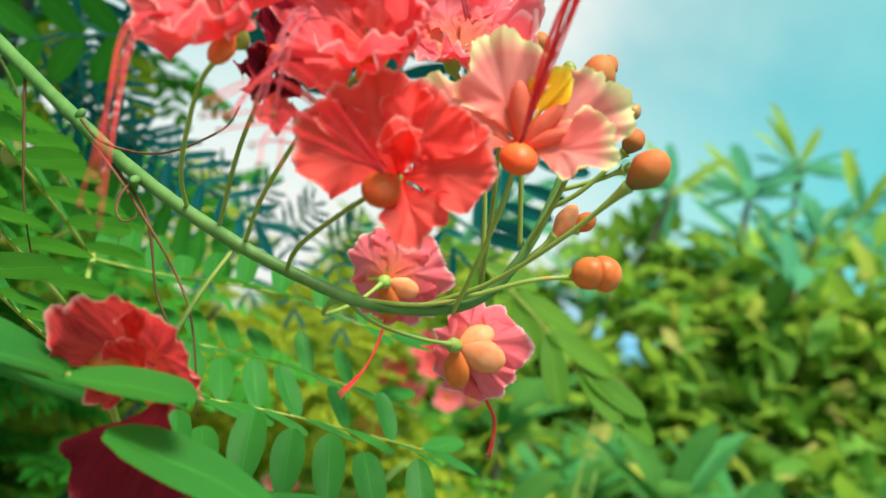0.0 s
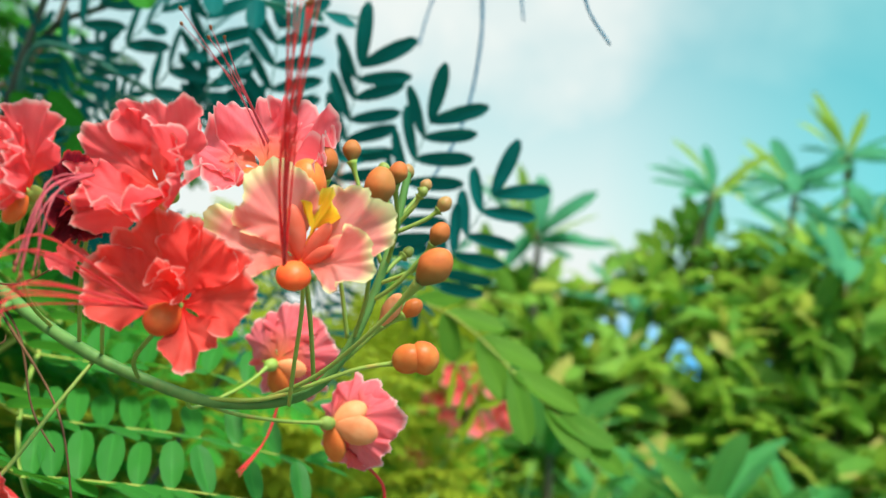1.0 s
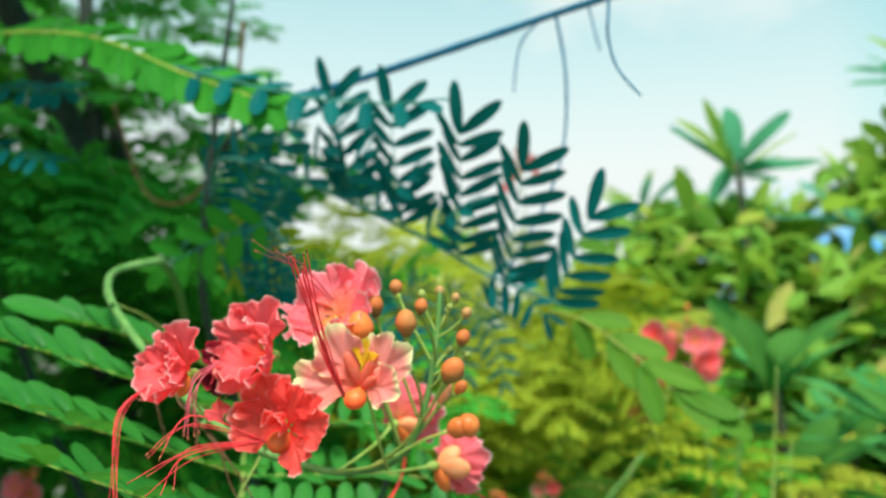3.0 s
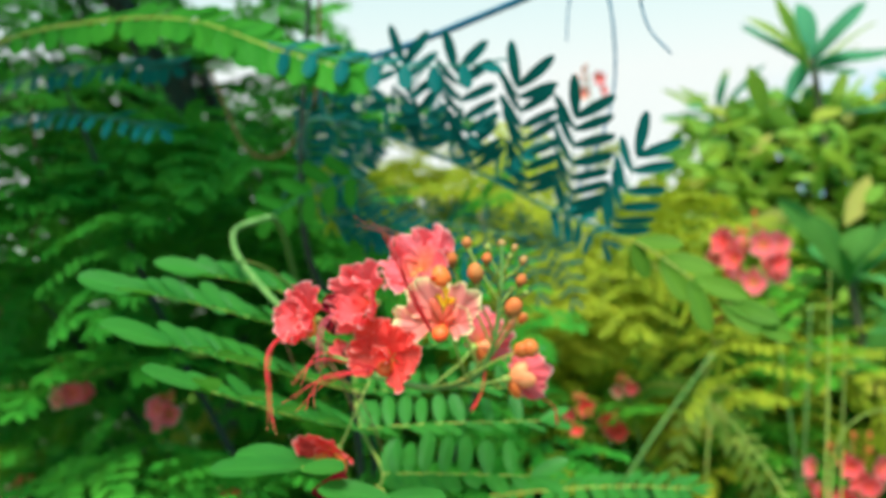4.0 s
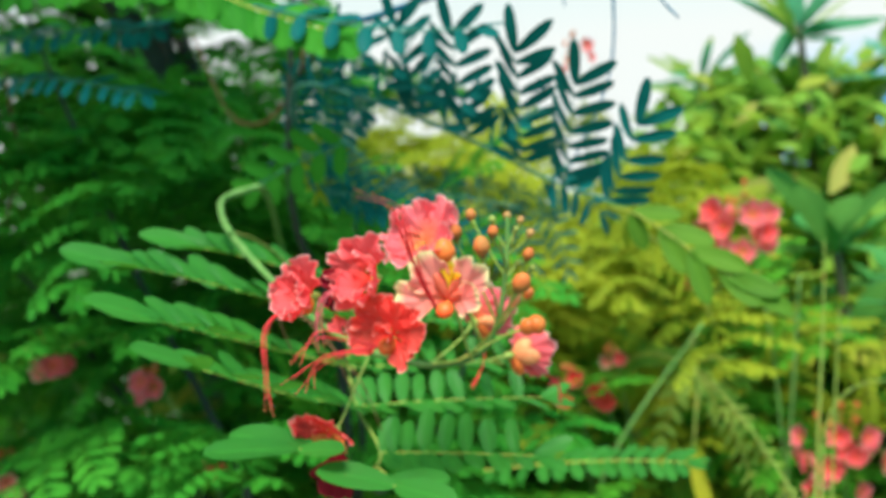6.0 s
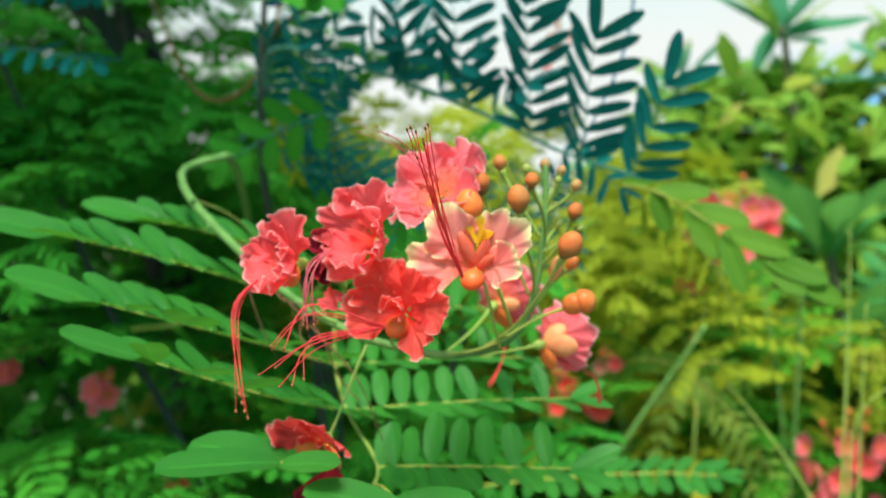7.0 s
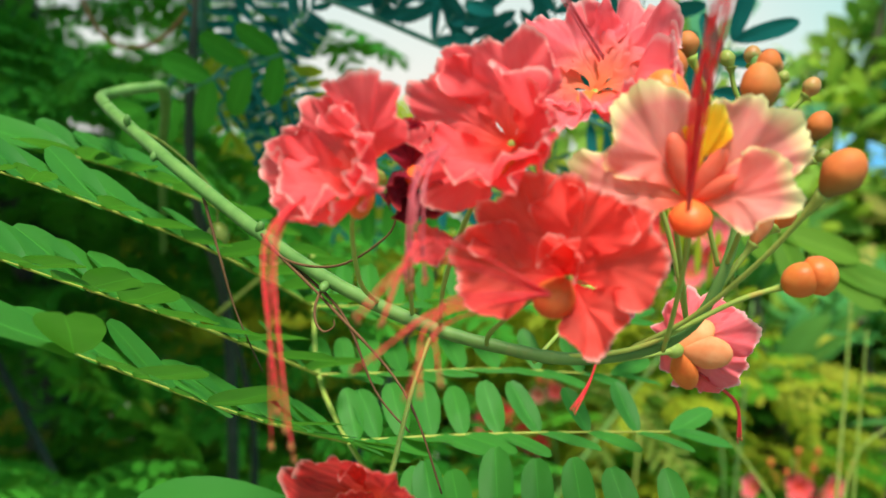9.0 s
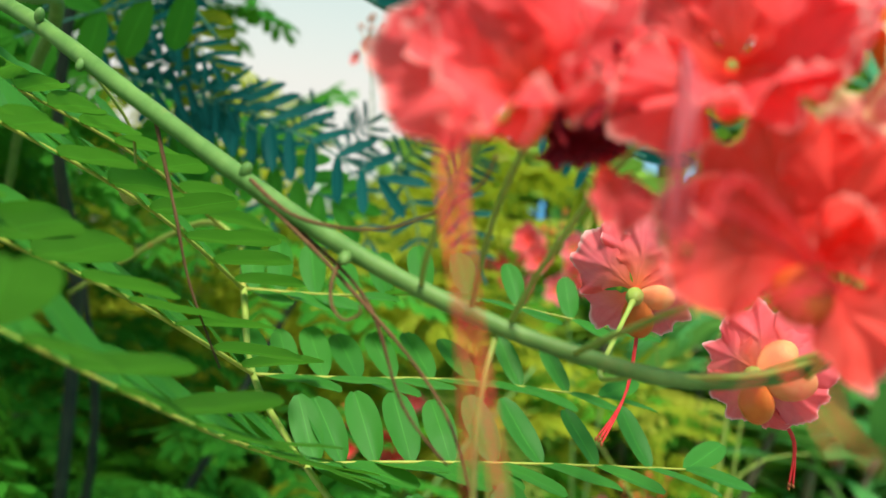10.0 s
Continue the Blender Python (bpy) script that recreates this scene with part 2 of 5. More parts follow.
LEAF_MID = leaf_material("leaflet_mid", (0.03, 0.155, 0.012), (0.09, 0.29, 0.02), (0.28, 0.58, 0.02), 0.3, 0.45, (0.3, 0.3, 0.03), 0.03)
LEAF_FRESH = leaf_material("leaflet_fresh", (0.04, 0.13, 0.013), (0.11, 0.21, 0.02), (0.3, 0.5, 0.02), 0.32, 0.45)
LEAF_DEEP = leaf_material("leaflet_deep", (0.018, 0.15, 0.015), (0.06, 0.26, 0.022), (0.15, 0.44, 0.022), 0.25, 0.5)
# Backlit shade and the sky's blue fringe are put into this leaf colour.
LEAF_SHADE_TINT = leaf_material("leaflet_shade_tint", (0.003, 0.07, 0.075), (0.008, 0.115, 0.11), (0.04, 0.28, 0.16), 0.22, 0.4)
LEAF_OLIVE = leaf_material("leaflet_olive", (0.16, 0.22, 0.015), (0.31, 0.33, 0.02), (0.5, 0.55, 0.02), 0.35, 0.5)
LEAF_BROAD = leaf_material("broad_leaf", (0.028, 0.17, 0.05), (0.09, 0.29, 0.075), (0.3, 0.6, 0.1), 0.36, 0.36, (0.45, 0.42, 0.05), 0.05, 0.18)
# Broad-leaf copy with the sky's pale blue fringe put into its colour.
LEAF_SKY_FRINGED = leaf_material("top_leaf_sky_fringed", (0.03, 0.2, 0.15), (0.09, 0.36, 0.25), (0.25, 0.65, 0.3), 0.4, 0.34, (0.45, 0.45, 0.08), 0.05, 0.18)
LEAF_YOUNG = leaf_material("young_leaf", (0.2, 0.36, 0.06), (0.4, 0.5, 0.1), (0.6, 0.75, 0.1), 0.45, 0.4)
LEAF_FAR = leaf_material("far_leaf", (0.07, 0.22, 0.035), (0.27, 0.41, 0.06), (0.53, 0.7, 0.06), 0.44, 0.45, (0.5, 0.42, 0.12), 0.1, by_leaf=True)


# ---- shaping ----
def part(name, data, material, parent, label="", m=None):
    """One mesh object under a thing or under a part."""
    if isinstance(data, bmesh.types.BMesh):
        me = bpy.data.meshes.new(name)
        data.to_mesh(me)
        data.free()
        data = me
    if material and not data.materials:
        data.materials.append(material)
    ob = new(name, data)
    ob.parent = parent
    if m is not None:
        ob.matrix_basis = m
    if label:
        tagged(ob, label)
    return ob


def thing(name, label, category, group="", kind="", at=(0, 0, 0)):
    ob = new(name)
    ob.empty_display_size = 0.02
    ob.location = at
    return tagged(ob, label, category, group, kind)


def mesh_of(name, verts, faces, uvs=None, margin=None):
    me = bpy.data.meshes.new(name)
    me.from_pydata(verts, [], faces)
    me.polygons.foreach_set("use_smooth", [True] * len(me.polygons))
    if uvs is not None:
        layer = me.uv_layers.new(name="uv")
        idx = np.empty(len(me.loops), dtype=np.int32)
        me.loops.foreach_get("vertex_index", idx)
        layer.data.foreach_set("uv", np.asarray(uvs, dtype=np.float32)[idx].ravel())
    if margin is not None:
        a = me.attributes.new("margin", "FLOAT", "POINT")
        a.data.foreach_set("value", np.asarray(margin, dtype=np.float32))
    me.update()
    return me


def spline(points, steps=6):
    """Points on a smooth curve through the given ones."""
    p = [Vector(q) for q in points]
    if len(p) == 2:
        return [p[0].lerp(p[1], i / steps) for i in range(steps + 1)]
    out = []
    for i in range(len(p) - 1):
        a, b, c, d = p[max(i - 1, 0)], p[i], p[i + 1], p[min(i + 2, len(p) - 1)]
        for k in range(steps):
            t = k / steps
            out.append(0.5 * ((2 * b) + (c - a) * t + (2 * a - 5 * b + 4 * c - d) * t * t + (3 * b - a - 3 * c + d) * t ** 3))
    out.append(p[-1])
    return out


def tube_data(path, radius, sides=8, knobs=0.0, seed=0):
    """Rings swept along a path. radius: a number, or a function of 0..1."""
    rng = random.Random(seed)
    verts, faces = [], []
    n = len(path)
    t0 = (path[1] - path[0]).normalized()
    side = t0.cross(Vector((0.31, 0.2, 0.93))).normalized()
    for i, p in enumerate(path):
        t = (path[min(i + 1, n - 1)] - path[max(i - 1, 0)]).normalized()
        side = (side - t * side.dot(t)).normalized()
        other = t.cross(side)
        r = radius(i / (n - 1)) if callable(radius) else radius
        r *= 1 + knobs * rng.uniform(-1, 1)
        for k in range(sides):
            a = 2 * math.pi * k / sides
            verts.append(tuple(p + (side * math.cos(a) + other * math.sin(a)) * r))
    for i in range(n - 1):
        for k in range(sides):
            a, b = i * sides + k, i * sides + (k + 1) % sides
            faces.append((a, b, b + sides, a + sides))
    for ring, flip in ((0, True), (n - 1, False)):
        ids = [ring * sides + k for k in range(sides)]
        faces.append(tuple(reversed(ids)) if flip else tuple(ids))
    return verts, faces


def join(pieces):
    verts, faces = [], []
    for v, f in pieces:
        k = len(verts)
        verts += v
        faces += [tuple(i + k for i in q) for q in f]
    return verts, faces


def egg_data(centre, axis, length, width, rings=10, sides=14, seam=0.0, pinch=0.0, dent=0.0):
    """A round body whose long axis is axis; seam: depth of the line where two sepals meet."""
    z = Vector(axis).normalized()
    x = z.orthogonal().normalized()
    y = z.cross(x)
    verts, faces = [], []
    for i in range(rings + 1):
        a = math.pi * i / rings
        h = -math.cos(a) * length / 2
        for k in range(sides):
            b = 2 * math.pi * k / sides
            r = math.sin(a) * width / 2 * (1 + pinch * 1.6 * h / length if h < 0 else 1)
            r *= 1 - seam * max(0, math.cos(b + 0.8 * h / length)) ** 12 - dent * max(0, math.cos(b - 2.2)) ** 6
            verts.append(tuple(Vector(centre) + z * h + (x * math.cos(b) + y * math.sin(b)) * max(r, 1e-5)))
    for i in range(rings):
        for k in range(sides):
            p, q = i * sides + k, i * sides + (k + 1) % sides
            faces.append((p, q, q + sides, p + sides))
    return verts, faces


def petal_mesh(length, width, ruffle=0.12, seed=0, cup=0.15, claw=0.2, nu=30, nv=56, crumple=0.0, roll=0.0):
    """A fan-shaped clawed petal along +y from the origin, face to +z, with a scalloped, frilled edge."""
    verts, uvs, margin, faces = [], [], [], []
    ph = seed * 1.7
    for i in range(nu + 1):
        u = (i / nu) ** 0.85
        k = min(1.0, max(0.0, (u - claw * 0.35) / (0.72 - claw * 0.2)))
        g = 0.09 + 0.91 * k * k * (3 - 2 * k)
        for j in range(nv + 1):
            v = 2 * j / nv - 1
            x = width / 2 * v * g * (1 - 0.12 * max(0, u - 0.8) / 0.2 * v * v)
            y = length * u * (1 - 0.3 * abs(v) ** 3 * u)
            ang = math.atan2(x, y - 0.42 * length)
            e = max(u ** 6, abs(v) ** 6 * k)
            wide = max(u ** 2.6, abs(v) ** 3 * k)
            drift = 2 * noise.noise(Vector((ang * 2, seed, 0)))
            swell = 0.9 * math.sin(ang * 4.3 + ph) + 0.9 * math.sin(ang * 7.7 + ph * 2.3 + drift) + 1.0 * noise.noise(Vector((ang * 1.3, u * 2, seed * 3.1)))
            scallop = 0.9 * math.sin(ang * 10.5 + ph + drift) + 0.35 * math.sin(ang * 24 + ph * 1.7)
            lobe = 1 + wide * 0.2 * noise.noise(Vector((ang * 2.1, seed * 2.7, 0.3))) + e * 0.024 * scallop + e * 0.01 * math.sin(ang * 47 + ph)
            x *= lobe
            y *= 1 + (lobe - 1) * (0.9 if u > 0.5 else 0.2)
            z = length * (ruffle * 0.5 * wide * swell + e * ruffle * (0.52 * math.sin(ang * 10.5 + ph + 1.3 + drift) + 0.22 * math.sin(ang * 24 + ph * 1.7 + 1)) + 0.035 * k * noise.noise(Vector((v * 1.6, u * 2.2, seed * 5.3))))
            z += cup * length * (v * v * 0.5 * g + u * u * 0.5) - roll * length * max(0, u - 0.6) ** 2 * 3
            z -= 0.04 * length * (1 - min(1, abs(v) * 5)) * k * (1 - 0.7 * u)
            if crumple:
                q = Vector((x, y, 0)) / length * 3.1
                x += crumple * length * noise.noise(q + Vector((seed, 0, 0)))
                y += crumple * length * noise.noise(q + Vector((0, seed, 5)))
                z += crumple * length * 1.6 * noise.noise(q + Vector((3, 0, seed)))
            verts.append((x, y, z))
            uvs.append((v * 0.5 + 0.5, u))
            margin.append(max(u ** 5, abs(v) ** 6 * k))
    for i in range(nu):
        for j in range(nv):
            a = i * (nv + 1) + j
            faces.append((a, a + 1, a + nv + 2, a + nv + 1))
    return verts, faces, uvs, margin


def leaflet_data(length, width, fold=0.12, seed=0, nu=9, nv=6, pointed=0.0, droop=0.08, wave=0.02):
    """A leaf blade along +y from the origin, face to +z, folded at its midrib."""
    verts, uvs, margin, faces = [], [], [], []
    for i in range(nu + 1):
        u = i / nu
        w = width / 2 * (max(0.0, math.sin(math.pi * min(1, u * 0.98 + 0.012))) ** (0.4 + 0.7 * pointed)) * (0.86 + 0.24 * u * (1 - pointed))
        for j in range(nv + 1):
            v = 2 * j / nv - 1
            z = fold * abs(v) * w - droop * length * u * u + wave * length * noise.noise(Vector((v * 1.5, u * 3, seed * 2.9)))
            verts.append((v * w, u * length, z))
            uvs.append((v * 0.5 + 0.5, u))
            margin.append(abs(v))
    for i in range(nu):
        for j in range(nv):
            a = i * (nv + 1) + j
            faces.append((a, a + 1, a + nv + 2, a + nv + 1))
    return verts, faces, uvs, margin


def frame_of(origin, y_dir, z_dir, scale=1.0):
    """A pose whose y axis is y_dir and whose z axis is as near z_dir as it can be."""
    y = Vector(y_dir).normalized()
    x = y.cross(Vector(z_dir)).normalized()
    z = x.cross(y)
    m = Matrix((x, y, z)).transposed().to_4x4()
    m.translation = Vector(origin)
    return m @ Matrix.Scale(scale, 4)


def leaflet_set(material):
    out = [mesh_of("leaflet", *leaflet_data(0.025, 0.0115, f, s, 9, 6, 0.0, d)) for f, s, d in ((0.16, 1, 0.05), (0.1, 2, 0.1), (0.22, 3, 0.02), (0.13, 4, -0.04))]
    for me in out:
        me.materials.append(material)
    return out


LEAFLETS = leaflet_set(LEAF_NEAR)
SHADE_TINTED = leaflet_set(LEAF_SHADE_TINT)
OLIVE_SUN_TINT = leaflet_set(LEAF_OLIVE)
DEEP = leaflet_set(LEAF_DEEP)
FRESH = leaflet_set(LEAF_FRESH)
# ---- ground ----
def soil_material():
    m, n, l = node_material("soil_and_litter")
    c = mixed(n, l, ramp(n, l, noise_tex(n, l, 1.3, 6), 0.4, 0.62), (0.2, 0.17, 0.15), (0.1, 0.13, 0.05))
    c = mixed(n, l, ramp(n, l, noise_tex(n, l, 14, 6), 0.5, 0.72), c, (0.3, 0.27, 0.26))
    return finish(m, n, l, c, 0.9, 0, None, noise_tex(n, l, 30, 6), 0.02)


def ground_sheet():
    verts, faces = [], []
    rings, sides = 26, 48
    verts.append((0, 1, 0))
    for i in range(1, rings + 1):
        r = 0.4 * 1.42 ** i
        for k in range(sides):
            a = 2 * math.pi * k / sides
            x, y = r * math.cos(a), 1 + r * math.sin(a)
            verts.append((x, y, 0.06 * noise.noise(Vector((x * 0.4, y * 0.4, 0))) if r < 40 else 0.0))
    for k in range(sides):
        faces.append((0, 1 + k, 1 + (k + 1) % sides))
    for i in range(rings - 1):
        for k in range(sides):
            a, b = 1 + i * sides + k, 1 + i * sides + (k + 1) % sides
            faces.append((a, a + sides, b + sides, b))
    ob = new("ground", mesh_of("ground", verts, faces))
    ob.data.materials.append(soil_material())
    return tagged(ob, "pale dusty garden soil with patches of grass and litter", "ground", kind="structure")


ground_sheet()


# ---- the flowering branch ----
branch = thing("peacock_flower_branch", "arching green flower branch with coral red ruffled blossoms and buds", "flower branch", at=(-0.26, 0.42, 1.58))
base_inv = Matrix.Translation((0.26, -0.42, -1.58))


def branch_part(name, data, material, label="", parent=None, m=None):
    """A mesh given in world metres, under the branch or one of its parts."""
    ob = part(name, data, material, parent or branch, label)
    ob.matrix_parent_inverse = base_inv if (parent or branch) is branch else Matrix.Identity(4)
    if m is not None:
        ob.matrix_basis = m
    return ob


STEM_LINE = [(-0.48, 0.78, 1.5), (-0.37, 0.6, 1.57), (-0.276, 0.452, 1.587), (-0.272, 0.424, 1.586), (-0.279, 0.402, 1.579), (-0.244, 0.353, 1.566), (-0.205, 0.315, 1.549), (-0.155, 0.285, 1.522),
             (-0.110, 0.265, 1.498), (-0.076, 0.257, 1.484), (-0.05, 0.256, 1.477), (-0.025, 0.258, 1.474), (0.0, 0.259, 1.481), (0.012, 0.258, 1.5), (0.018, 0.258, 1.53), (0.019, 0.26, 1.556)]
sv, sf = tube_data(spline(STEM_LINE, 9), lambda u: 0.0033 - 0.0021 * u, 10, 0.05, 3)
nubs = []
for q, d in (((-0.206, 0.313, 1.551), (0.3, -0.4, 1)), ((-0.185, 0.3, 1.538), (-0.2, -0.5, -1)), ((-0.13, 0.272, 1.509), (0.4, -0.3, 0.8)), ((-0.102, 0.26, 1.493), (0, -0.8, -0.4)), ((-0.235, 0.342, 1.562), (0.2, -0.3, 0.9))):
    nubs.append(egg_data(Vector(q) + Vector(d).normalized() * 0.0013, d, 0.0048, 0.003, 6, 8))
branch_part("stem", mesh_of("stem", *join([(sv, sf), *nubs])), STEM, "smooth pale green stem with leaf scars")


def stamen_data(path, radius=0.00042, anther=0.0016):
    pts = spline(path, 6)
    body = tube_data(pts, lambda u: radius * (1.25 - 0.6 * u), 5)
    tip = egg_data(pts[-1], pts[-1] - pts[-2] + Vector((0.0006, 0, 0)), anther, anther * 0.6, 5, 6)
    v, f = join([body, tip])
    return v, f, len(body[1])


def stamens(parent, start, mid, end, count, spread, material, seed, anther=0.0016, mid_spread=0.45, radius=0.00042):
    rng = random.Random(seed)
    for i in range(count):
        def off(k):
            return Vector((rng.uniform(-1, 1), rng.uniform(-1, 1), rng.uniform(-1, 1))) * spread * k
        cut = rng.uniform(0.82, 1.0)
        s, e = Vector(start) + off(0.08), Vector(end)
        m1 = Vector(mid) + off(mid_spread)
        e = m1.lerp(e, cut) + off(1.0)
        v, f, body = stamen_data([s, m1, e], radius, anther)
        me = mesh_of("stamen", v, f)
        me.materials.append(material)
        me.materials.append(ANTHER)
        me.polygons.foreach_set("material_index", [0] * body + [1] * (len(me.polygons) - body))
        part("stamen", me, None, parent)


def flower(centre, axis, up, petals, colour, sepals=(), pedicel=(), pedicel_radius=0.00066, label="", standard=None, depth=0.011, seat=0.45, sepal_colour=SEPAL_ORANGE, ruffle=0.1, crumple=0.012, cup=0.15):
    """A blossom: cup and stalk, petals set round the axis, sepals beneath, and a small standard.
    petals: (angle, lift, length, width); sepals: the same, as spoons."""
    z = Vector(axis).normalized()
    x = Vector(up).cross(z).normalized()
    y = z.cross(x)
    c = Vector(centre)
    foot = c - z * depth
    pieces = [egg_data(foot + z * 0.002, z, 0.0075, 0.0052, 8, 12)]
    if pedicel:
        pieces.append(tube_data(spline([*pedicel, foot], 7), lambda u: pedicel_radius * (1 + 0.8 * max(0, u - 0.85) / 0.15), 8))
    f = branch_part("flower", mesh_of("flower", *join(pieces)), PEDICEL, label)
    for k, (ang, lift, length, width, *own) in enumerate(petals):
        a, b = radians(ang), radians(lift)
        d = (x * math.cos(a) + y * math.sin(a)) * math.cos(b) + z * math.sin(b)
        nrm = z * math.cos(b) - (x * math.cos(a) + y * math.sin(a)) * math.sin(b)
        seed = k * 3.3 + ang * 0.05 + c.x * 90
        me = mesh_of("petal", *petal_mesh(length, width, ruffle, seed, own[0] if own else cup, crumple=crumple))
        part("petal", me, colour, f, m=frame_of(foot + z * depth * seat, d, nrm))
    for ang, lift, length, width, *own in sepals:
        a, b = radians(ang), radians(lift)
        d = (x * math.cos(a) + y * math.sin(a)) * math.cos(b) + z * math.sin(b)
        v, q = egg_data((0, length * 0.55, 0), (0, 1, 0), length, width, 10, 14, 0.06, 0.35)
        me = mesh_of("sepal", [(p[0], p[1], p[2] * (0.8 if sepal_colour in (SEPAL_ORANGE, SEPAL_RED) else 0.55)) for p in v], q)
        part("sepal", me, own[0] if own else sepal_colour, f, m=frame_of(foot + z * depth * 0.4, d, z))
    if standard:
        ang, lift, length, width = standard
        a, b = radians(ang), radians(lift)
        d = (x * math.cos(a) + y * math.sin(a)) * math.cos(b) + z * math.sin(b)
        me = mesh_of("standard_petal", *petal_mesh(length, width, 0.26, 7.7, 0.1, 1.55, 26, 30))
        part("standard_petal", me, PETAL_YELLOW, f, "small yellow frilled petal", frame_of(foot + z * depth * 0.5, d, z))
    return f


# the pale blossom
fd = flower((0.0035, 0.207, 1.516), (0.06, -0.93, 0.22), (0.04, 0.1, 1),
            [(178, 12, 0.0265, 0.0265), (126, 20, 0.0265, 0.0255), (40, 14, 0.027, 0.0245), (2, 26, 0.0225, 0.0195)], PETAL_PALE,
            [(268, 38, 0.0105, 0.0095), (112, 32, 0.0155, 0.0056, SEPAL_SALMON), (58, 34, 0.0135, 0.0048, SEPAL_SALMON), (24, 38, 0.0115, 0.004, SEPAL_SALMON)],
            [(-0.004, 0.258, 1.477), (-0.001, 0.243, 1.488), (0.002, 0.228, 1.503)], label="pale pink blossom with cream frilled edges", standard=(80, 22, 0.02, 0.0118), sepal_colour=SEPAL_RED, ruffle=0.09)
stamens(fd, (0.0025, 0.2, 1.512), (0.005, 0.178, 1.5325), (0.0115, 0.144, 1.5605), 9, 0.0034, FILAMENT, 5, mid_spread=0.6, radius=0.00027)

# the red blossom below it
fc = flower((-0.0225, 0.195, 1.4985), (-0.02, -0.97, 0.1), (0.1, 0, 1),
            [(128, 12, 0.0245, 0.0255), (182, 14, 0.024, 0.0235), (22, 14, 0.0225, 0.023), (312, 10, 0.0185, 0.0175), (78, 18, 0.0215, 0.022), (98, 52, 0.0165, 0.0085, 0.4), (62, 54, 0.0155, 0.008, 0.4)], PETAL_RED,
            [(250, 32, 0.0105, 0.0095)],
            [(-0.052, 0.256, 1.477), (-0.046, 0.236, 1.483), (-0.03, 0.214, 1.494)], label="deep coral red blossom with crinkled petals", sepal_colour=SEPAL_RED, ruffle=0.12, crumple=0.025)
stamens(fc, (-0.024, 0.186, 1.495), (-0.043, 0.166, 1.5035), (-0.054, 0.152, 1.487), 4, 0.004, FILAMENT, 11, 0.0016, 0.5, 0.00022)
stamens(fc, (-0.024, 0.186, 1.495), (-0.037, 0.16, 1.493), (-0.042, 0.138, 1.478), 5, 0.0065, FILAMENT, 12, 0.0016, 0.5, 0.00022)

# the blossom over the stem's middle
fb = flower((-0.0362, 0.2, 1.5275), (-0.12, -0.95, 0.05), (0.12, 0, 1),
            [(98, 16, 0.0255, 0.029), (160, 12, 0.026, 0.027), (218, 24, 0.0225, 0.022), (282, 52, 0.023, 0.03, 0.5), (340, 44, 0.0235, 0.025, 0.45), (32, 40, 0.0245, 0.024, 0.4)], PETAL_CORAL,
            [(275, 20, 0.0095, 0.006)],
            [(-0.066, 0.258, 1.481), (-0.06, 0.24, 1.495), (-0.048, 0.222, 1.515)], label="coral blossom with curled frilled petals", ruffle=0.11, cup=0.2, crumple=0.025)
stamens(fb, (-0.046, 0.188, 1.525), (-0.0475, 0.173, 1.517), (-0.048, 0.172, 1.495), 6, 0.003, FILAMENT_PINK, 13, radius=0.0003)

# the outermost blossom
fa = flower((-0.0665, 0.187, 1.5195), (-0.2, -0.93, 0.05), (0.22, 0, 1),
            [(88, 18, 0.0215, 0.024), (142, 16, 0.0205, 0.021), (196, 18, 0.022, 0.023), (268, 56, 0.021, 0.028, 0.5), (335, 48, 0.0215, 0.025, 0.5), (38, 44, 0.0205, 0.022, 0.4)], PETAL_CORAL,
            [(280, 20, 0.0095, 0.006)],
            [(-0.085, 0.259, 1.488), (-0.082, 0.235, 1.495), (-0.074, 0.208, 1.511)], label="coral blossom nodding with hanging stamens", ruffle=0.115, cup=0.22, crumple=0.025)
stamens(fa, (-0.0725, 0.176, 1.514), (-0.0735, 0.161, 1.502), (-0.0655, 0.153, 1.466), 5, 0.002, FILAMENT, 17, 0.0018, 0.9, 0.0002)

# the pink blossom behind
fe = flower((-0.021, 0.232, 1.5475), (-0.1, -0.7, 0.65), (0.05, 0.6, 0.8),
            [(165, 15, 0.026, 0.025), (110, 25, 0.026, 0.026), (55, 20, 0.028, 0.027), (5, 15, 0.025, 0.026), (270, 20, 0.024, 0.027), (318, 18, 0.025, 0.026), (222, 20, 0.022, 0.024)], PETAL_PINK,
            [(250, 20, 0.009, 0.006)],
            [(0.002, 0.259, 1.485), (-0.003, 0.25, 1.51), (-0.011, 0.243, 1.53)], label="pink coral blossom with upright stamens", ruffle=0.16, crumple=0.05)
stamens(fe, (-0.018, 0.228, 1.55), (-0.024, 0.216, 1.563), (-0.029, 0.196, 1.574), 5, 0.009, FILAMENT_PINK, 19, radius=0.00018)

# two blossoms that face away
ff = flower((0.0021, 0.3165, 1.4725), (0.42, 0.9, 0.05), (0, 0, 1),
            [(85, 22, 0.0205, 0.025), (20, 24, 0.0195, 0.025), (150, 22, 0.0215, 0.025), (215, 24, 0.021, 0.025), (300, 22, 0.0195, 0.025)], PETAL_PINK,
            [(135, 36, 0.0135, 0.009), (188, 34, 0.0165, 0.0112), (268, 24, 0.0145, 0.0098, SEPAL_ORANGE)],
            [(-0.036, 0.257, 1.475), (-0.028, 0.275, 1.471), (-0.015, 0.293, 1.4705)], label="pink blossom turned away with pale orange sepals", sepal_colour=SEPAL_PALE, ruffle=0.1, seat=0.9, cup=0.3)
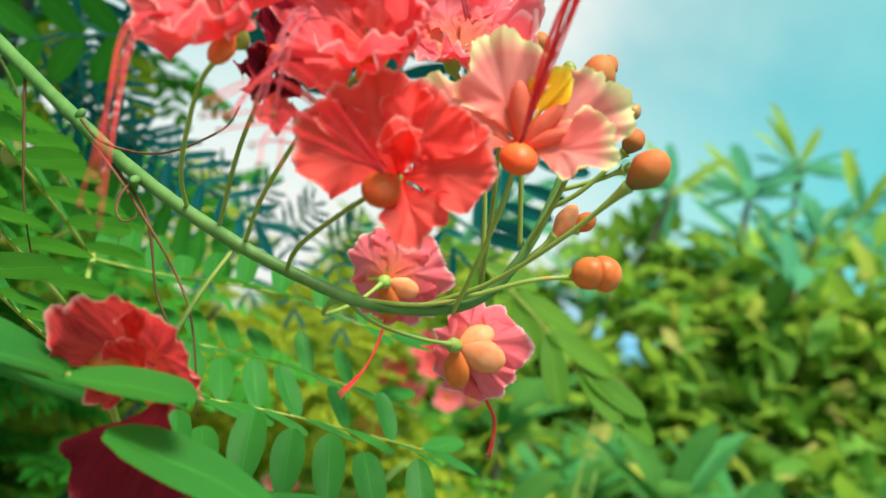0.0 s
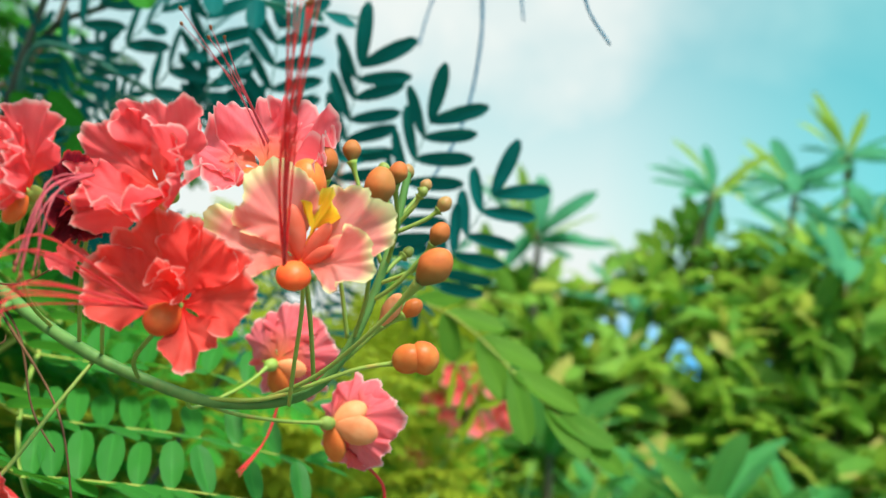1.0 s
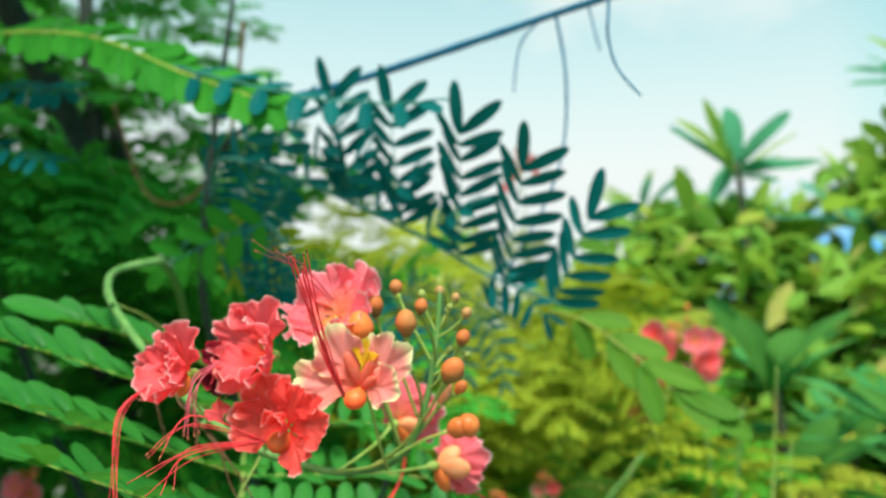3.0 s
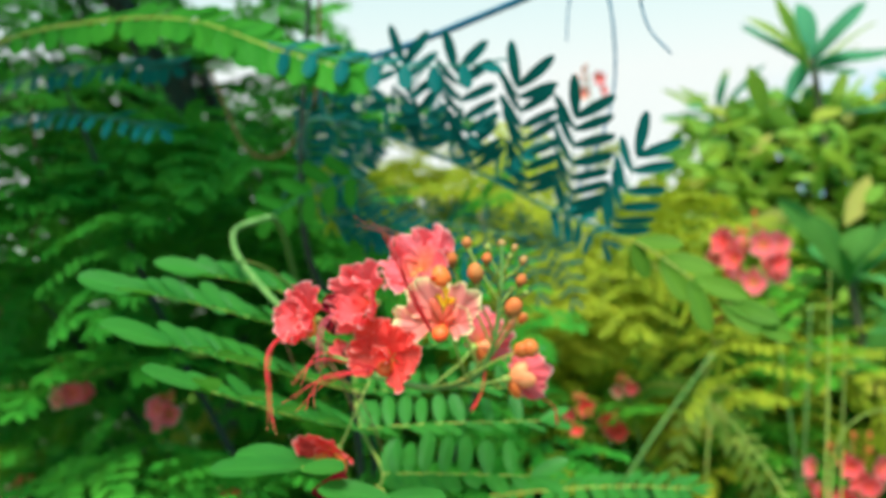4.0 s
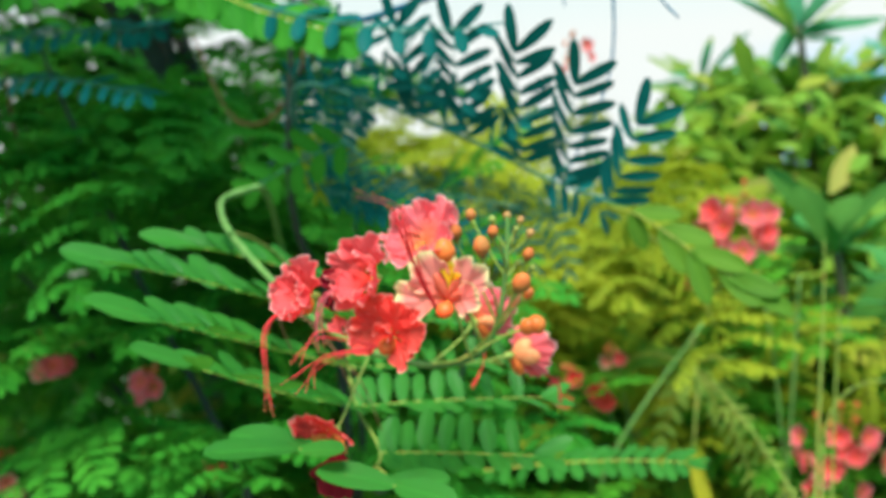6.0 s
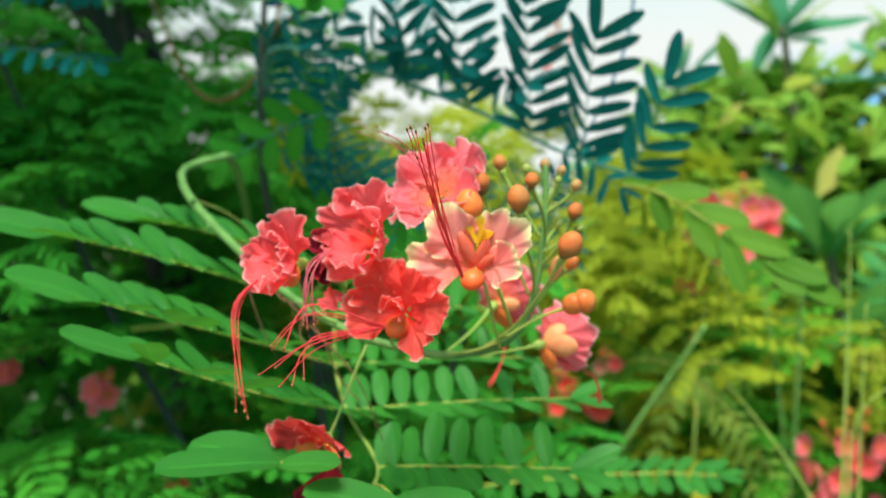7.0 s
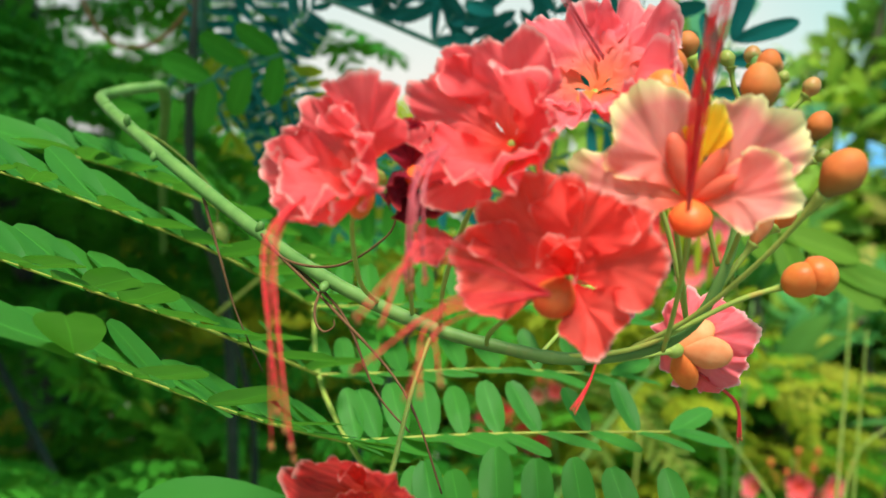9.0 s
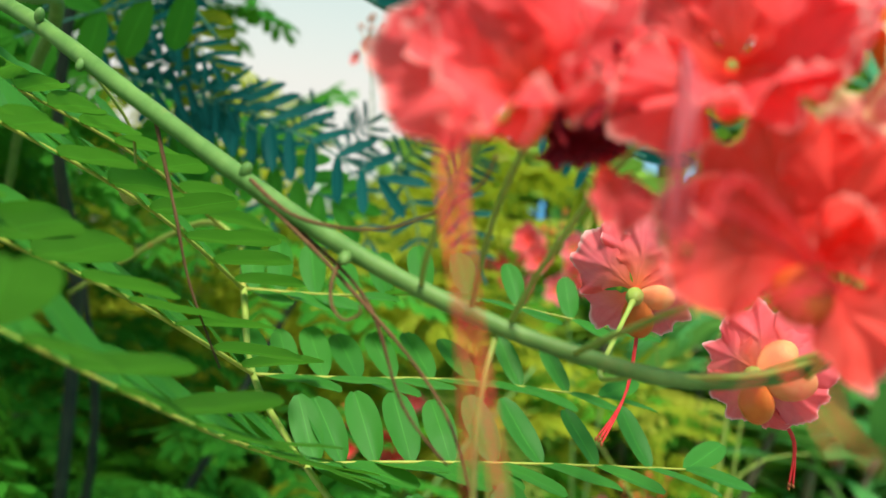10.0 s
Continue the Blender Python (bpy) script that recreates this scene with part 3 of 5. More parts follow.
stamens(ff, (0.006, 0.316, 1.464), (0.018, 0.335, 1.452), (0.02, 0.34, 1.438), 4, 0.0012, FILAMENT, 23)
fg = flower((-0.03, 0.335, 1.492), (0.15, 0.93, 0.3), (0, 0, 1),
            [(95, 22, 0.0235, 0.025), (30, 24, 0.023, 0.025), (155, 28, 0.023, 0.025), (225, 30, 0.023, 0.025), (300, 28, 0.0235, 0.025)], PETAL_PINK,
            [(195, 30, 0.0125, 0.008), (262, 20, 0.0155, 0.0098, SEPAL_ORANGE)],
            [(-0.036, 0.257, 1.475), (-0.043, 0.285, 1.47), (-0.037, 0.312, 1.479)], label="mauve pink blossom turned away", sepal_colour=SEPAL_PALE, ruffle=0.1, seat=0.7, cup=0.25)
stamens(fg, (-0.028, 0.338, 1.485), (-0.03, 0.336, 1.462), (-0.038, 0.332, 1.445), 4, 0.0012, FILAMENT, 29)

# the dark blossom that hangs lowest
fl = flower((-0.07, 0.209, 1.4392), (-0.1, -0.86, -0.5), (0, -0.25, 1),
            [(132, 14, 0.0225, 0.028), (55, 14, 0.022, 0.027), (95, 30, 0.014, 0.014), (205, 25, 0.013, 0.011), (345, 24, 0.0135, 0.011)], PETAL_DARK,
            [(180, 30, 0.0115, 0.0105), (325, 28, 0.0125, 0.006)],
            [(-0.068, 0.258, 1.481), (-0.07, 0.245, 1.466), (-0.069, 0.226, 1.45)], label="dark crimson blossom hanging low on a curved stalk", ruffle=0.09, crumple=0.01, cup=0.22)
me = mesh_of("petal", *petal_mesh(0.03, 0.031, 0.05, 4.2, 0.2))
part("petal", me, PETAL_WINE, fl, "drooping wine red petal", frame_of((-0.061, 0.209, 1.44), (-0.06, -0.05, -1), (-0.1, -1, 0.1)))

# the withered blossom
fw = flower((-0.057, 0.207, 1.518), (0.05, -0.6, -0.75), (0, -0.6, 0.7),
            [(60, 60, 0.014, 0.012), (140, 55, 0.014, 0.013), (220, 50, 0.013, 0.012), (300, 55, 0.014, 0.013)], PETAL_DRY,
            [(90, 60, 0.012, 0.006)],
            [(-0.074, 0.257, 1.484), (-0.07, 0.24, 1.505), (-0.062, 0.222, 1.523)], label="withered purple blossom, shrivelled", ruffle=0.2, crumple=0.16, sepal_colour=SEPAL_RED)
me = mesh_of("petal", *petal_mesh(0.012, 0.011, 0.2, 6.1, 0.2, crumple=0.12))
part("petal", me, PETAL_CORAL, fw, "shrunken red petal", frame_of((-0.054, 0.2, 1.51), (0.3, -0.4, -0.8), (0.2, -1, 0.2)))
me = mesh_of("petal", *petal_mesh(0.017, 0.011, 0.15, 8.3, 0.4, crumple=0.06))
part("petal", me, PETAL_DRY, fw, "shrivelled purple petal standing up", frame_of((-0.057, 0.206, 1.517), (-0.25, -0.1, 1), (0.4, -1, 0.1)))


# ---- buds ----
def bud(centre, length, width, axis, stalk, material, lobe=False, radius=0.0007):
    z = Vector(axis).normalized()
    width = width * 0.88
    pieces = [egg_data(centre, z, length, width, 14, 16, 0.05, 0.62)]
    if lobe:
        pieces.append(egg_data(Vector(centre) - Vector((width * 0.34, 0.0015, 0.0008)), z, length * 0.92, width * 0.86, 10, 14, 0.05))
    b = branch_part("bud", mesh_of("bud", *join(pieces)), material)
    foot = Vector(centre) - z * length * 0.47
    v, f = tube_data(spline([*stalk, foot + z * 0.0006], 8), lambda u: radius * (1 + 1.8 * (max(0, u - 0.8) / 0.2) ** 1.6), 8)
    part("stalk", mesh_of("stalk", v, f), PEDICEL, b)
    return b


tagged(bud((0.036, 0.23, 1.5215), 0.0135, 0.0112, (0.6, -0.35, 0.75), [(-0.012, 0.258, 1.4775), (0.004, 0.252, 1.487), (0.02, 0.241, 1.502)], BUD_ORANGE), "plump orange bud tapering to green")
tagged(bud((0.034, 0.256, 1.4975), 0.0112, 0.0122, (0.8, -0.1, 0.35), [(-0.03, 0.257, 1.4745), (-0.01, 0.256, 1.478), (0.015, 0.256, 1.491)], SEPAL_ORANGE, True), "two-lobed orange bud")
bud((0.018, 0.224, 1.5405), 0.0125, 0.0102, (0.0, -0.2, 1), [(0.012, 0.258, 1.5), (0.016, 0.245, 1.512), (0.018, 0.228, 1.525)], BUD_ORANGE)
tagged(bud((-0.003, 0.225, 1.538), 0.0165, 0.0135, (-0.05, -0.3, 1), [(0.002, 0.259, 1.485), (0.0, 0.245, 1.505), (-0.003, 0.23, 1.525)], SEPAL_ORANGE), "large pale orange bud about to open")
bud((-0.002, 0.236, 1.5485), 0.0115, 0.0095, (-0.2, -0.2, 1), [(0.01, 0.258, 1.5), (0.005, 0.25, 1.52), (0.0, 0.24, 1.537)], BUD_ORANGE)
bud((0.002, 0.25, 1.557), 0.0078, 0.0068, (-0.2, 0.1, 1), [(0.016, 0.258, 1.525), (0.009, 0.253, 1.54)], BUD_ORANGE)
bud((0.0205, 0.234, 1.548), 0.0075, 0.0066, (0.2, -0.2, 1), [(0.018, 0.258, 1.525), (0.021, 0.246, 1.535)], BUD_ORANGE)
bud((0.0335, 0.25, 1.535), 0.0085, 0.0072, (0.4, -0.1, 0.9), [(0.0145, 0.258, 1.512), (0.022, 0.255, 1.518), (0.029, 0.252, 1.527)], BUD_ORANGE)
bud((0.0325, 0.257, 1.546), 0.0062, 0.0054, (0.5, 0, 0.8), [(0.0185, 0.258, 1.535), (0.027, 0.257, 1.54)], BUD_YOUNG)
bud((0.0185, 0.261, 1.5555), 0.0062, 0.0055, (0, 0, 1), [(0.0185, 0.26, 1.545), (0.0185, 0.26, 1.55)], BUD_YOUNG)
bud((0.012, 0.256, 1.554), 0.0055, 0.0048, (-0.4, 0, 1), [(0.018, 0.258, 1.538), (0.014, 0.257, 1.546)], BUD_GREEN)
bud((0.0245, 0.265, 1.553), 0.0055, 0.0046, (0.4, 0.2, 1), [(0.0188, 0.259, 1.54), (0.022, 0.263, 1.547)], BUD_YOUNG)
bud((0.0255, 0.255, 1.5485), 0.0042, 0.0036, (0.5, 0, 1), [(0.0188, 0.259, 1.538), (0.023, 0.256, 1.543)], BUD_GREEN)
bud((0.0345, 0.252, 1.528), 0.0045, 0.004, (0.8, 0, 0.4), [(0.016, 0.258, 1.518), (0.026, 0.255, 1.523)], BUD_GREEN)
bud((0.023, 0.262, 1.53), 0.005, 0.0042, (0.6, 0, 0.7), [(0.018, 0.258, 1.522), (0.02, 0.26, 1.526)], BUD_GREEN)
bud((0.021, 0.262, 1.511), 0.0125, 0.0068, (0.35, 0.1, 0.9), [(0.005, 0.259, 1.487), (0.012, 0.261, 1.496)], SEPAL_PALE)
bud((0.027, 0.266, 1.513), 0.0082, 0.0066, (0.6, 0.1, 0.7), [(0.008, 0.259, 1.491), (0.017, 0.263, 1.503)], SEPAL_ORANGE)


# ---- twigs, tendril and seed ----
def dead_twig(points, radius, label):
    v, f = tube_data(spline(points, 7), lambda u: radius * (1 - 0.5 * u), 6, 0.15, 5)
    ob = new("dead_twig", mesh_of("dead_twig", v, f))
    ob.data.materials.append(TWIG)
    return tagged(ob, label, "twig", "dead stalks on the branch")


dead_twig([(-0.127, 0.27, 1.506), (-0.102, 0.262, 1.487), (-0.078, 0.262, 1.462), (-0.067, 0.265, 1.432)], 0.0006, "thin brown dead stalk hanging from the stem")
dead_twig([(-0.122, 0.27, 1.502), (-0.098, 0.262, 1.485), (-0.087, 0.262, 1.462), (-0.076, 0.262, 1.45)], 0.00055, "thin brown dead stalk with a bent end")
dead_twig([(-0.158, 0.286, 1.522), (-0.15, 0.284, 1.5), (-0.145, 0.286, 1.482), (-0.136, 0.288, 1.462)], 0.00055, "straight brown dead stalk hanging down")
dead_twig([(-0.127, 0.268, 1.508), (-0.112, 0.255, 1.5), (-0.092, 0.245, 1.499), (-0.075, 0.236, 1.507), (-0.071, 0.233, 1.514)], 0.0005, "fine dark thread-like stalk")
v, f = tube_data(spline([(-0.103, 0.26, 1.492), (-0.104, 0.257, 1.487), (-0.103, 0.255, 1.482), (-0.1, 0.254, 1.4795), (-0.097, 0.254, 1.481), (-0.097, 0.254, 1.483)], 7), lambda u: 0.0005 - 0.0003 * u, 8)
branch_part("tendril", mesh_of("tendril", v, f), TWIG, "curled dry tendril")
v, f = egg_data((-0.197, 0.368, 1.509), (0.2, 0, 1), 0.0125, 0.0105, 10, 14, 0.0, 0.2)
v2, f2 = tube_data(spline([(-0.197, 0.368, 1.515), (-0.2, 0.366, 1.53), (-0.208, 0.345, 1.546), (-0.215, 0.325, 1.553)], 6), 0.0006, 6)
branch_part("seed_bud", mesh_of("seed_bud", *join([(v, f), (v2, f2)])), BUD_GREEN, "pale green round bud")


# ---- the compound leaf below the blossoms ----
def pinna(owner, points, pairs, size, normal, droop_a=0.0, droop_b=0.0, lean=28, owner_inv=None, radius=0.0008, seed=0, start=0.06, width=1.0, blades=LEAFLETS, bold_tip=False, lean_b=None, ahead=False, rib=None):
    """A leaf stalk with leaflets in pairs. normal: the face's direction; droop: degrees by which each row hangs from the flat."""
    rng = random.Random(seed)
    path = spline(points, 10)
    v, f = tube_data(path, lambda u: radius * (1 - 0.55 * u), 6)
    stalk = part("leaf", mesh_of("leaf", v, f), rib or (RIB_SHADE_TINT if blades in (SHADE_TINTED, DEEP) else RACHIS), owner)
    if owner_inv is not None:
        stalk.matrix_parent_inverse = owner_inv
    n = len(path) - 1
    for i in range(pairs):
        u = start + (1 - start) * i / (pairs - 1)
        k = min(n - 1, int(u * n))
        p = path[k].lerp(path[k + 1], u * n - k)
        t = (path[min(k + 1, n)] - path[max(k - 1, 0)]).normalized()
        nn = Vector(normal)
        nn = (nn - t * nn.dot(t)).normalized()
        side = nn.cross(t)
        last = i == pairs - 1
        grown = size * (0.72 + 0.28 * math.sin(math.pi * min(1, 0.2 + 0.75 * u))) * rng.uniform(0.93, 1.07) * (1.08 if last else 1)
        if bold_tip:
            grown = size * (0.95 + 0.07 * u) * rng.uniform(0.95, 1.05) * (1.1 if last else 1)
        for sgn, droop in ((1, droop_a), (-1, droop_b)):
            a = radians(62 if last else (lean if sgn > 0 or lean_b is None else lean_b) + rng.uniform(-6, 6))
            if bold_tip and last:
                a, droop = radians(84 if sgn > 0 else 36), 5
            elif bold_tip and sgn > 0:
                a += radians(16)
            if ahead and last:
                a = radians(44 if sgn > 0 else 84)
            b = radians(droop + rng.uniform(-9, 9))
            flat = side * sgn * math.cos(b) - nn * math.sin(b)
            d = flat * math.cos(a) + t * math.sin(a)
            z = nn * math.cos(b) + side * sgn * math.sin(b)
            own = grown
            if ahead and last:
                own = size * (1.15 if sgn > 0 else 1.5)
            m = frame_of(p, d, z + Vector((rng.uniform(-1, 1), rng.uniform(-1, 1), rng.uniform(-1, 1))) * 0.12, own / 0.025)
            m = m @ Matrix.Diagonal((width, 1, 1, 1))
            part("leaflet", blades[rng.randrange(4)], None, stalk, m=m)
    return stalk


def compound_leaf(name, label, at, group="leaves near the blossoms"):
    return thing(name, label, "leaf", group, at=at), Matrix.Translation(-Vector(at))


M2, M1, M0, MB = (-0.088, 0.3, 1.409), (-0.121, 0.33, 1.431), (-0.15, 0.37, 1.45), (-0.165, 0.4, 1.477)
low_leaf, low_inv = compound_leaf("feathery_leaf", "large green twice-feathered leaf with oval leaflets", (-0.2, 0.48, 1.5))
v, f = tube_data(spline([(-0.36, 0.66, 1.45), (-0.24, 0.54, 1.5), (-0.185, 0.45, 1.495), MB, M0, M1, M2, (-0.075, 0.255, 1.405)], 6), lambda u: 0.0016 - 0.0008 * u, 8)
ob = part("leaf_stalk", mesh_of("leaf_stalk", v, f), PEDICEL, low_leaf)
ob.matrix_parent_inverse = low_inv
kw = dict(owner_inv=low_inv)
kr = dict(kw, lean_b=50, width=1.05, ahead=True)
pinna(low_leaf, [M1, (-0.132, 0.27, 1.45), (-0.15, 0.208, 1.476)], 11, 0.03, (-0.12, 0.06, 1), 6, -46, 4, seed=1, **kr)
pinna(low_leaf, [M0, (-0.16, 0.29, 1.476), (-0.18, 0.247, 1.492), (-0.191, 0.22, 1.502)], 11, 0.03, (-0.12, 0.06, 1), 6, -46, 4, seed=2, **kr)
pinna(low_leaf, [MB, (-0.175, 0.325, 1.502), (-0.205, 0.275, 1.522), (-0.229, 0.245, 1.533)], 12, 0.031, (-0.12, 0.06, 1), 6, -46, 4, seed=3, **kr)
pinna(low_leaf, [(-0.18, 0.44, 1.493), (-0.2, 0.39, 1.518), (-0.225, 0.35, 1.534), (-0.243, 0.33, 1.541)], 11, 0.031, (-0.12, 0.06, 1), 6, -46, 4, seed=4, **kr)
pinna(low_leaf, [M2, (-0.065, 0.3, 1.411), (-0.026, 0.3, 1.413), (0.014, 0.302, 1.414)], 9, 0.029, (0.05, -0.1, 1), -44, 6, -13, seed=5, width=0.88, lean_b=42, **kw)
pinna(low_leaf, [M1, (-0.095, 0.338, 1.433), (-0.055, 0.348, 1.435), (-0.004, 0.372, 1.434)], 10, 0.0265, (0.05, -0.1, 1), -36, 2, -13, seed=6, width=0.84, lean_b=46, **kw)
pinna(low_leaf, [M0, (-0.12, 0.378, 1.451), (-0.08, 0.39, 1.453), (-0.03, 0.41, 1.45)], 10, 0.0265, (0.05, -0.1, 1), -36, 2, -13, seed=7, width=0.84, lean_b=46, **kw)
pinna(low_leaf, [MB, (-0.13, 0.402, 1.478), (-0.085, 0.402, 1.482), (-0.03, 0.405, 1.476)], 10, 0.0265, (0.05, -0.1, 1), -36, 2, -13, seed=9, width=0.84, lean_b=46, **kw)
# the leaf tips that reach towards the path


def set_leaflet(stalk, base, tip, normal, width, k, blades=LEAFLETS):
    d = Vector(tip) - Vector(base)
    part("leaflet", blades[k], None, stalk, m=frame_of(base, d, normal, d.length / 0.025) @ Matrix.Diagonal((width / 0.0115 * 0.025 / d.length, 1, 1, 1)))


def bare_stalk(points):
    v, f = tube_data(spline(points, 8), lambda u: 0.001 - 0.0004 * u, 6)
    o = part("leaf", mesh_of("leaf", v, f), RACHIS, low_leaf)
    o.matrix_parent_inverse = low_inv
    return o


near = bare_stalk([(-0.075, 0.255, 1.405), (-0.078, 0.225, 1.433), (-0.078, 0.195, 1.4385)])
set_leaflet(near, (-0.079, 0.195, 1.4385), (-0.119, 0.168, 1.4425), (-0.1, -0.35, 0.9), 0.024, 0)
set_leaflet(near, (-0.08, 0.205, 1.437), (-0.122, 0.194, 1.4475), (-0.1, -0.4, 0.9), 0.022, 1)
set_leaflet(near, (-0.079, 0.195, 1.438), (-0.05, 0.193, 1.4405), (-0.2, -0.45, 0.85), 0.013, 2)
set_leaflet(near, (-0.078, 0.222, 1.433), (-0.117, 0.215, 1.437), (-0.1, -0.4, 0.9), 0.016, 3)
nearer = bare_stalk([(-0.075, 0.255, 1.405), (-0.055, 0.235, 1.42), (-0.028, 0.205, 1.42)])
set_leaflet(nearer, (-0.028, 0.206, 1.42), (-0.064, 0.19, 1.4325), (-0.1, -0.5, 0.85), 0.018, 1)
set_leaflet(nearer, (-0.028, 0.206, 1.42), (0.008, 0.2, 1.418), (-0.1, -0.5, 0.85), 0.017, 0)
set_leaflet(nearer, (-0.04, 0.22, 1.419), (-0.006, 0.225, 1.418), (-0.1, -0.5, 0.85), 0.016, 3)
# ---- foliage behind ----
def merge(chunks):
    """Join blades (verts, faces, uvs, margin), each with its pose, into one set of lists."""
    vs, fs, us, ms = [], [], [], []
    k = 0
    for (v, f, u, g), m in chunks:
        a = np.asarray(v) @ np.asarray(m.to_3x3()).T + np.asarray(m.translation)
        vs.append(a)
        fs += [tuple(i + k for i in q) for q in f]
        us += u
        ms += g
        k += len(v)
    return np.concatenate(vs).tolist(), fs, us, ms


BLADE = leaflet_data(0.025, 0.0115, 0.15, 5, 6, 2, 0.0, 0.05)


def rod(path, radius, sides=5):
    v, f = tube_data(path, radius, sides)
    return v, f, [(0.5, 0.5)] * len(v), [1.0] * len(v)


def feather_mesh(length, pinnae, pairs, leaf, seed, droop=0.25, flat=20):
    """A whole twice-feathered leaf along +y, face to +z, as one mesh."""
    rng = random.Random(seed)
    main = spline([(0, 0, 0), (0, length * 0.5, length * 0.04), (0, length, -length * droop)], 8)
    chunks = [(rod(main, lambda u: 0.0018 - 0.001 * u), Matrix.Identity(4))]
    n = len(main) - 1
    for i in range(pinnae):
        u = 0.22 + 0.78 * i / (pinnae - 1)
        k = min(n - 1, int(u * n))
        p = main[k].lerp(main[k + 1], u * n - k)
        for sgn in (1, -1):
            span = length * 0.42 * (0.7 + 0.3 * math.sin(math.pi * u)) * rng.uniform(0.85, 1.1)
            a = radians(rng.uniform(28, 45) if i < pinnae - 1 else 65)
            d = Vector((sgn * math.cos(a), math.sin(a), rng.uniform(-0.25, 0.15)))
            q = spline([p, p + d * span * 0.5 + Vector((0, 0, 0.06 * span)), p + d * span - Vector((0, 0, rng.uniform(0.05, 0.2) * span))], 5)
            chunks.append((rod(q, 0.0006, 3), Matrix.Identity(4)))
            c = len(q) - 1
            for j in range(pairs):
                w = 0.1 + 0.9 * j / (pairs - 1)
                h = min(c - 1, int(w * c))
                b = q[h].lerp(q[h + 1], w * c - h)
                t = (q[h + 1] - q[h]).normalized()
                nn = Vector((0, 0, 1))
                nn = (nn - t * nn.dot(t)).normalized()
                side = nn.cross(t)
                for s2 in (1, -1):
                    g = radians(60 if j == pairs - 1 else 26 + rng.uniform(-8, 8))
                    e = radians(flat + rng.uniform(-15, 15))
                    d2 = (side * s2 * math.cos(e) - nn * math.sin(e)) * math.cos(g) + t * math.sin(g)
                    chunks.append((BLADE, frame_of(b, d2, nn * math.cos(e) + side * s2 * math.sin(e), leaf / 0.025 * rng.uniform(0.85, 1.1))))
    return mesh_of("leaf", *merge(chunks))


# openings in the foliage through which the sky shows: a point, a direction, the width for each metre and at its start
OPENINGS = [((0.12, -0.09, 1.515), (-0.605, 0.768, 0.212), 0.02, 0.03), ((0.233, -0.26, 1.566), (-0.742, 0.656, 0.138), 0.01, 0.03),
            ((0.12, -0.09, 1.52), (-0.51, 0.825, 0.245), 0.012, 0.02), ((0.104, -0.09, 1.523), (-0.46, 0.87, 0.178), 0.018, 0.04), ((0.104, -0.09, 1.523), (-0.4, 0.9, 0.15), 0.018, 0.04), ((0.104, -0.09, 1.523), (-0.34, 0.93, 0.12), 0.014, 0.03), ((0.14, -0.09, 1.516), (-0.035, 0.998, 0.053), 0.02, 0.03), ((0.0, 0.0, 1.45), (0.08, 0.99, 0.122), 0.009, 0.05),
            ((0.0, 0.0, 1.45), (0.158, 0.98, 0.124), 0.01, 0.05), ((0.0, 0.0, 1.45), (0.187, 0.977, 0.107), 0.009, 0.05), ((0.0, 0.0, 1.45), (0.263, 0.956, 0.127), 0.008, 0.05), ((0.0, 0.0, 1.45), (0.35, 0.911, 0.222), 0.01, 0.05),
            ((0.14, -0.09, 1.516), (0.066, 0.992, 0.108), 0.01, 0.05),
            ((0.003, 0.003, 1.503), (-0.603, 0.785, 0.139), 0.014, 0.025), ((0.003, 0.003, 1.503), (-0.547, 0.814, 0.198), 0.01, 0.02)]
OPENINGS = [(Vector(a), Vector(b).normalized(), c, d) for a, b, c, d in OPENINGS]


def in_opening(p):
    for a, b, per, wide in OPENINGS:
        d = (p - a).dot(b)
        if d > 0.5 and (p - a - b * d).length < per * d + wide:
            return True
    return False


FEATHERS = [feather_mesh(0.26, 6, 8, 0.024, s, d, fl) for s, d, fl in ((1, 0.2, 15), (2, 0.35, 30), (3, 0.1, 10))]
FEATHER_SETS = {}


def feather(kind, material):
    """The feather mesh with another material, made once."""
    key = (kind, material.name)
    if key not in FEATHER_SETS:
        me = FEATHERS[kind].copy()
        me.materials.append(material)
        FEATHER_SETS[key] = me
    return FEATHER_SETS[key]


def shrub(name, label, foot, limbs, material, seed, leaves_each=9, scale=1.0, bark=BARK, radius=0.014, hang=0.3, reach=0.55, group="shrubs in the garden"):
    """A shrub: stems from its foot through each limb's points, with feathered leaves along the outer part."""
    rng = random.Random(seed)
    t = thing(name, label, "shrub", group, at=foot)
    inv = Matrix.Translation(-Vector(foot))
    for k, pts in enumerate(limbs):
        path = spline([foot, *pts], 7)
        v, f = tube_data(path, lambda u: radius * (1.1 - 0.85 * u), 7, 0.06, k)
        o = part("limb", mesh_of("limb", v, f), bark, t)
        o.matrix_parent_inverse = inv
        n = len(path) - 1
        for j in range(leaves_each):
            u = 1 - reach + reach * (j + 0.5) / leaves_each
            p = path[min(n, int(u * n))]
            a = j * 2.4 + rng.uniform(-0.5, 0.5)
            d = Vector((math.cos(a), math.sin(a), rng.uniform(-hang, 0.45)))
            z = Vector((rng.uniform(-0.3, 0.3), rng.uniform(-0.3, 0.3), 1))
            if in_opening(p + d.normalized() * 0.13 * scale):
                continue
            o = part("leaf", feather(rng.randrange(3), material), None, t, m=frame_of(p, d, z, scale * rng.uniform(0.75, 1.2)))
            o.matrix_parent_inverse = inv
    return t


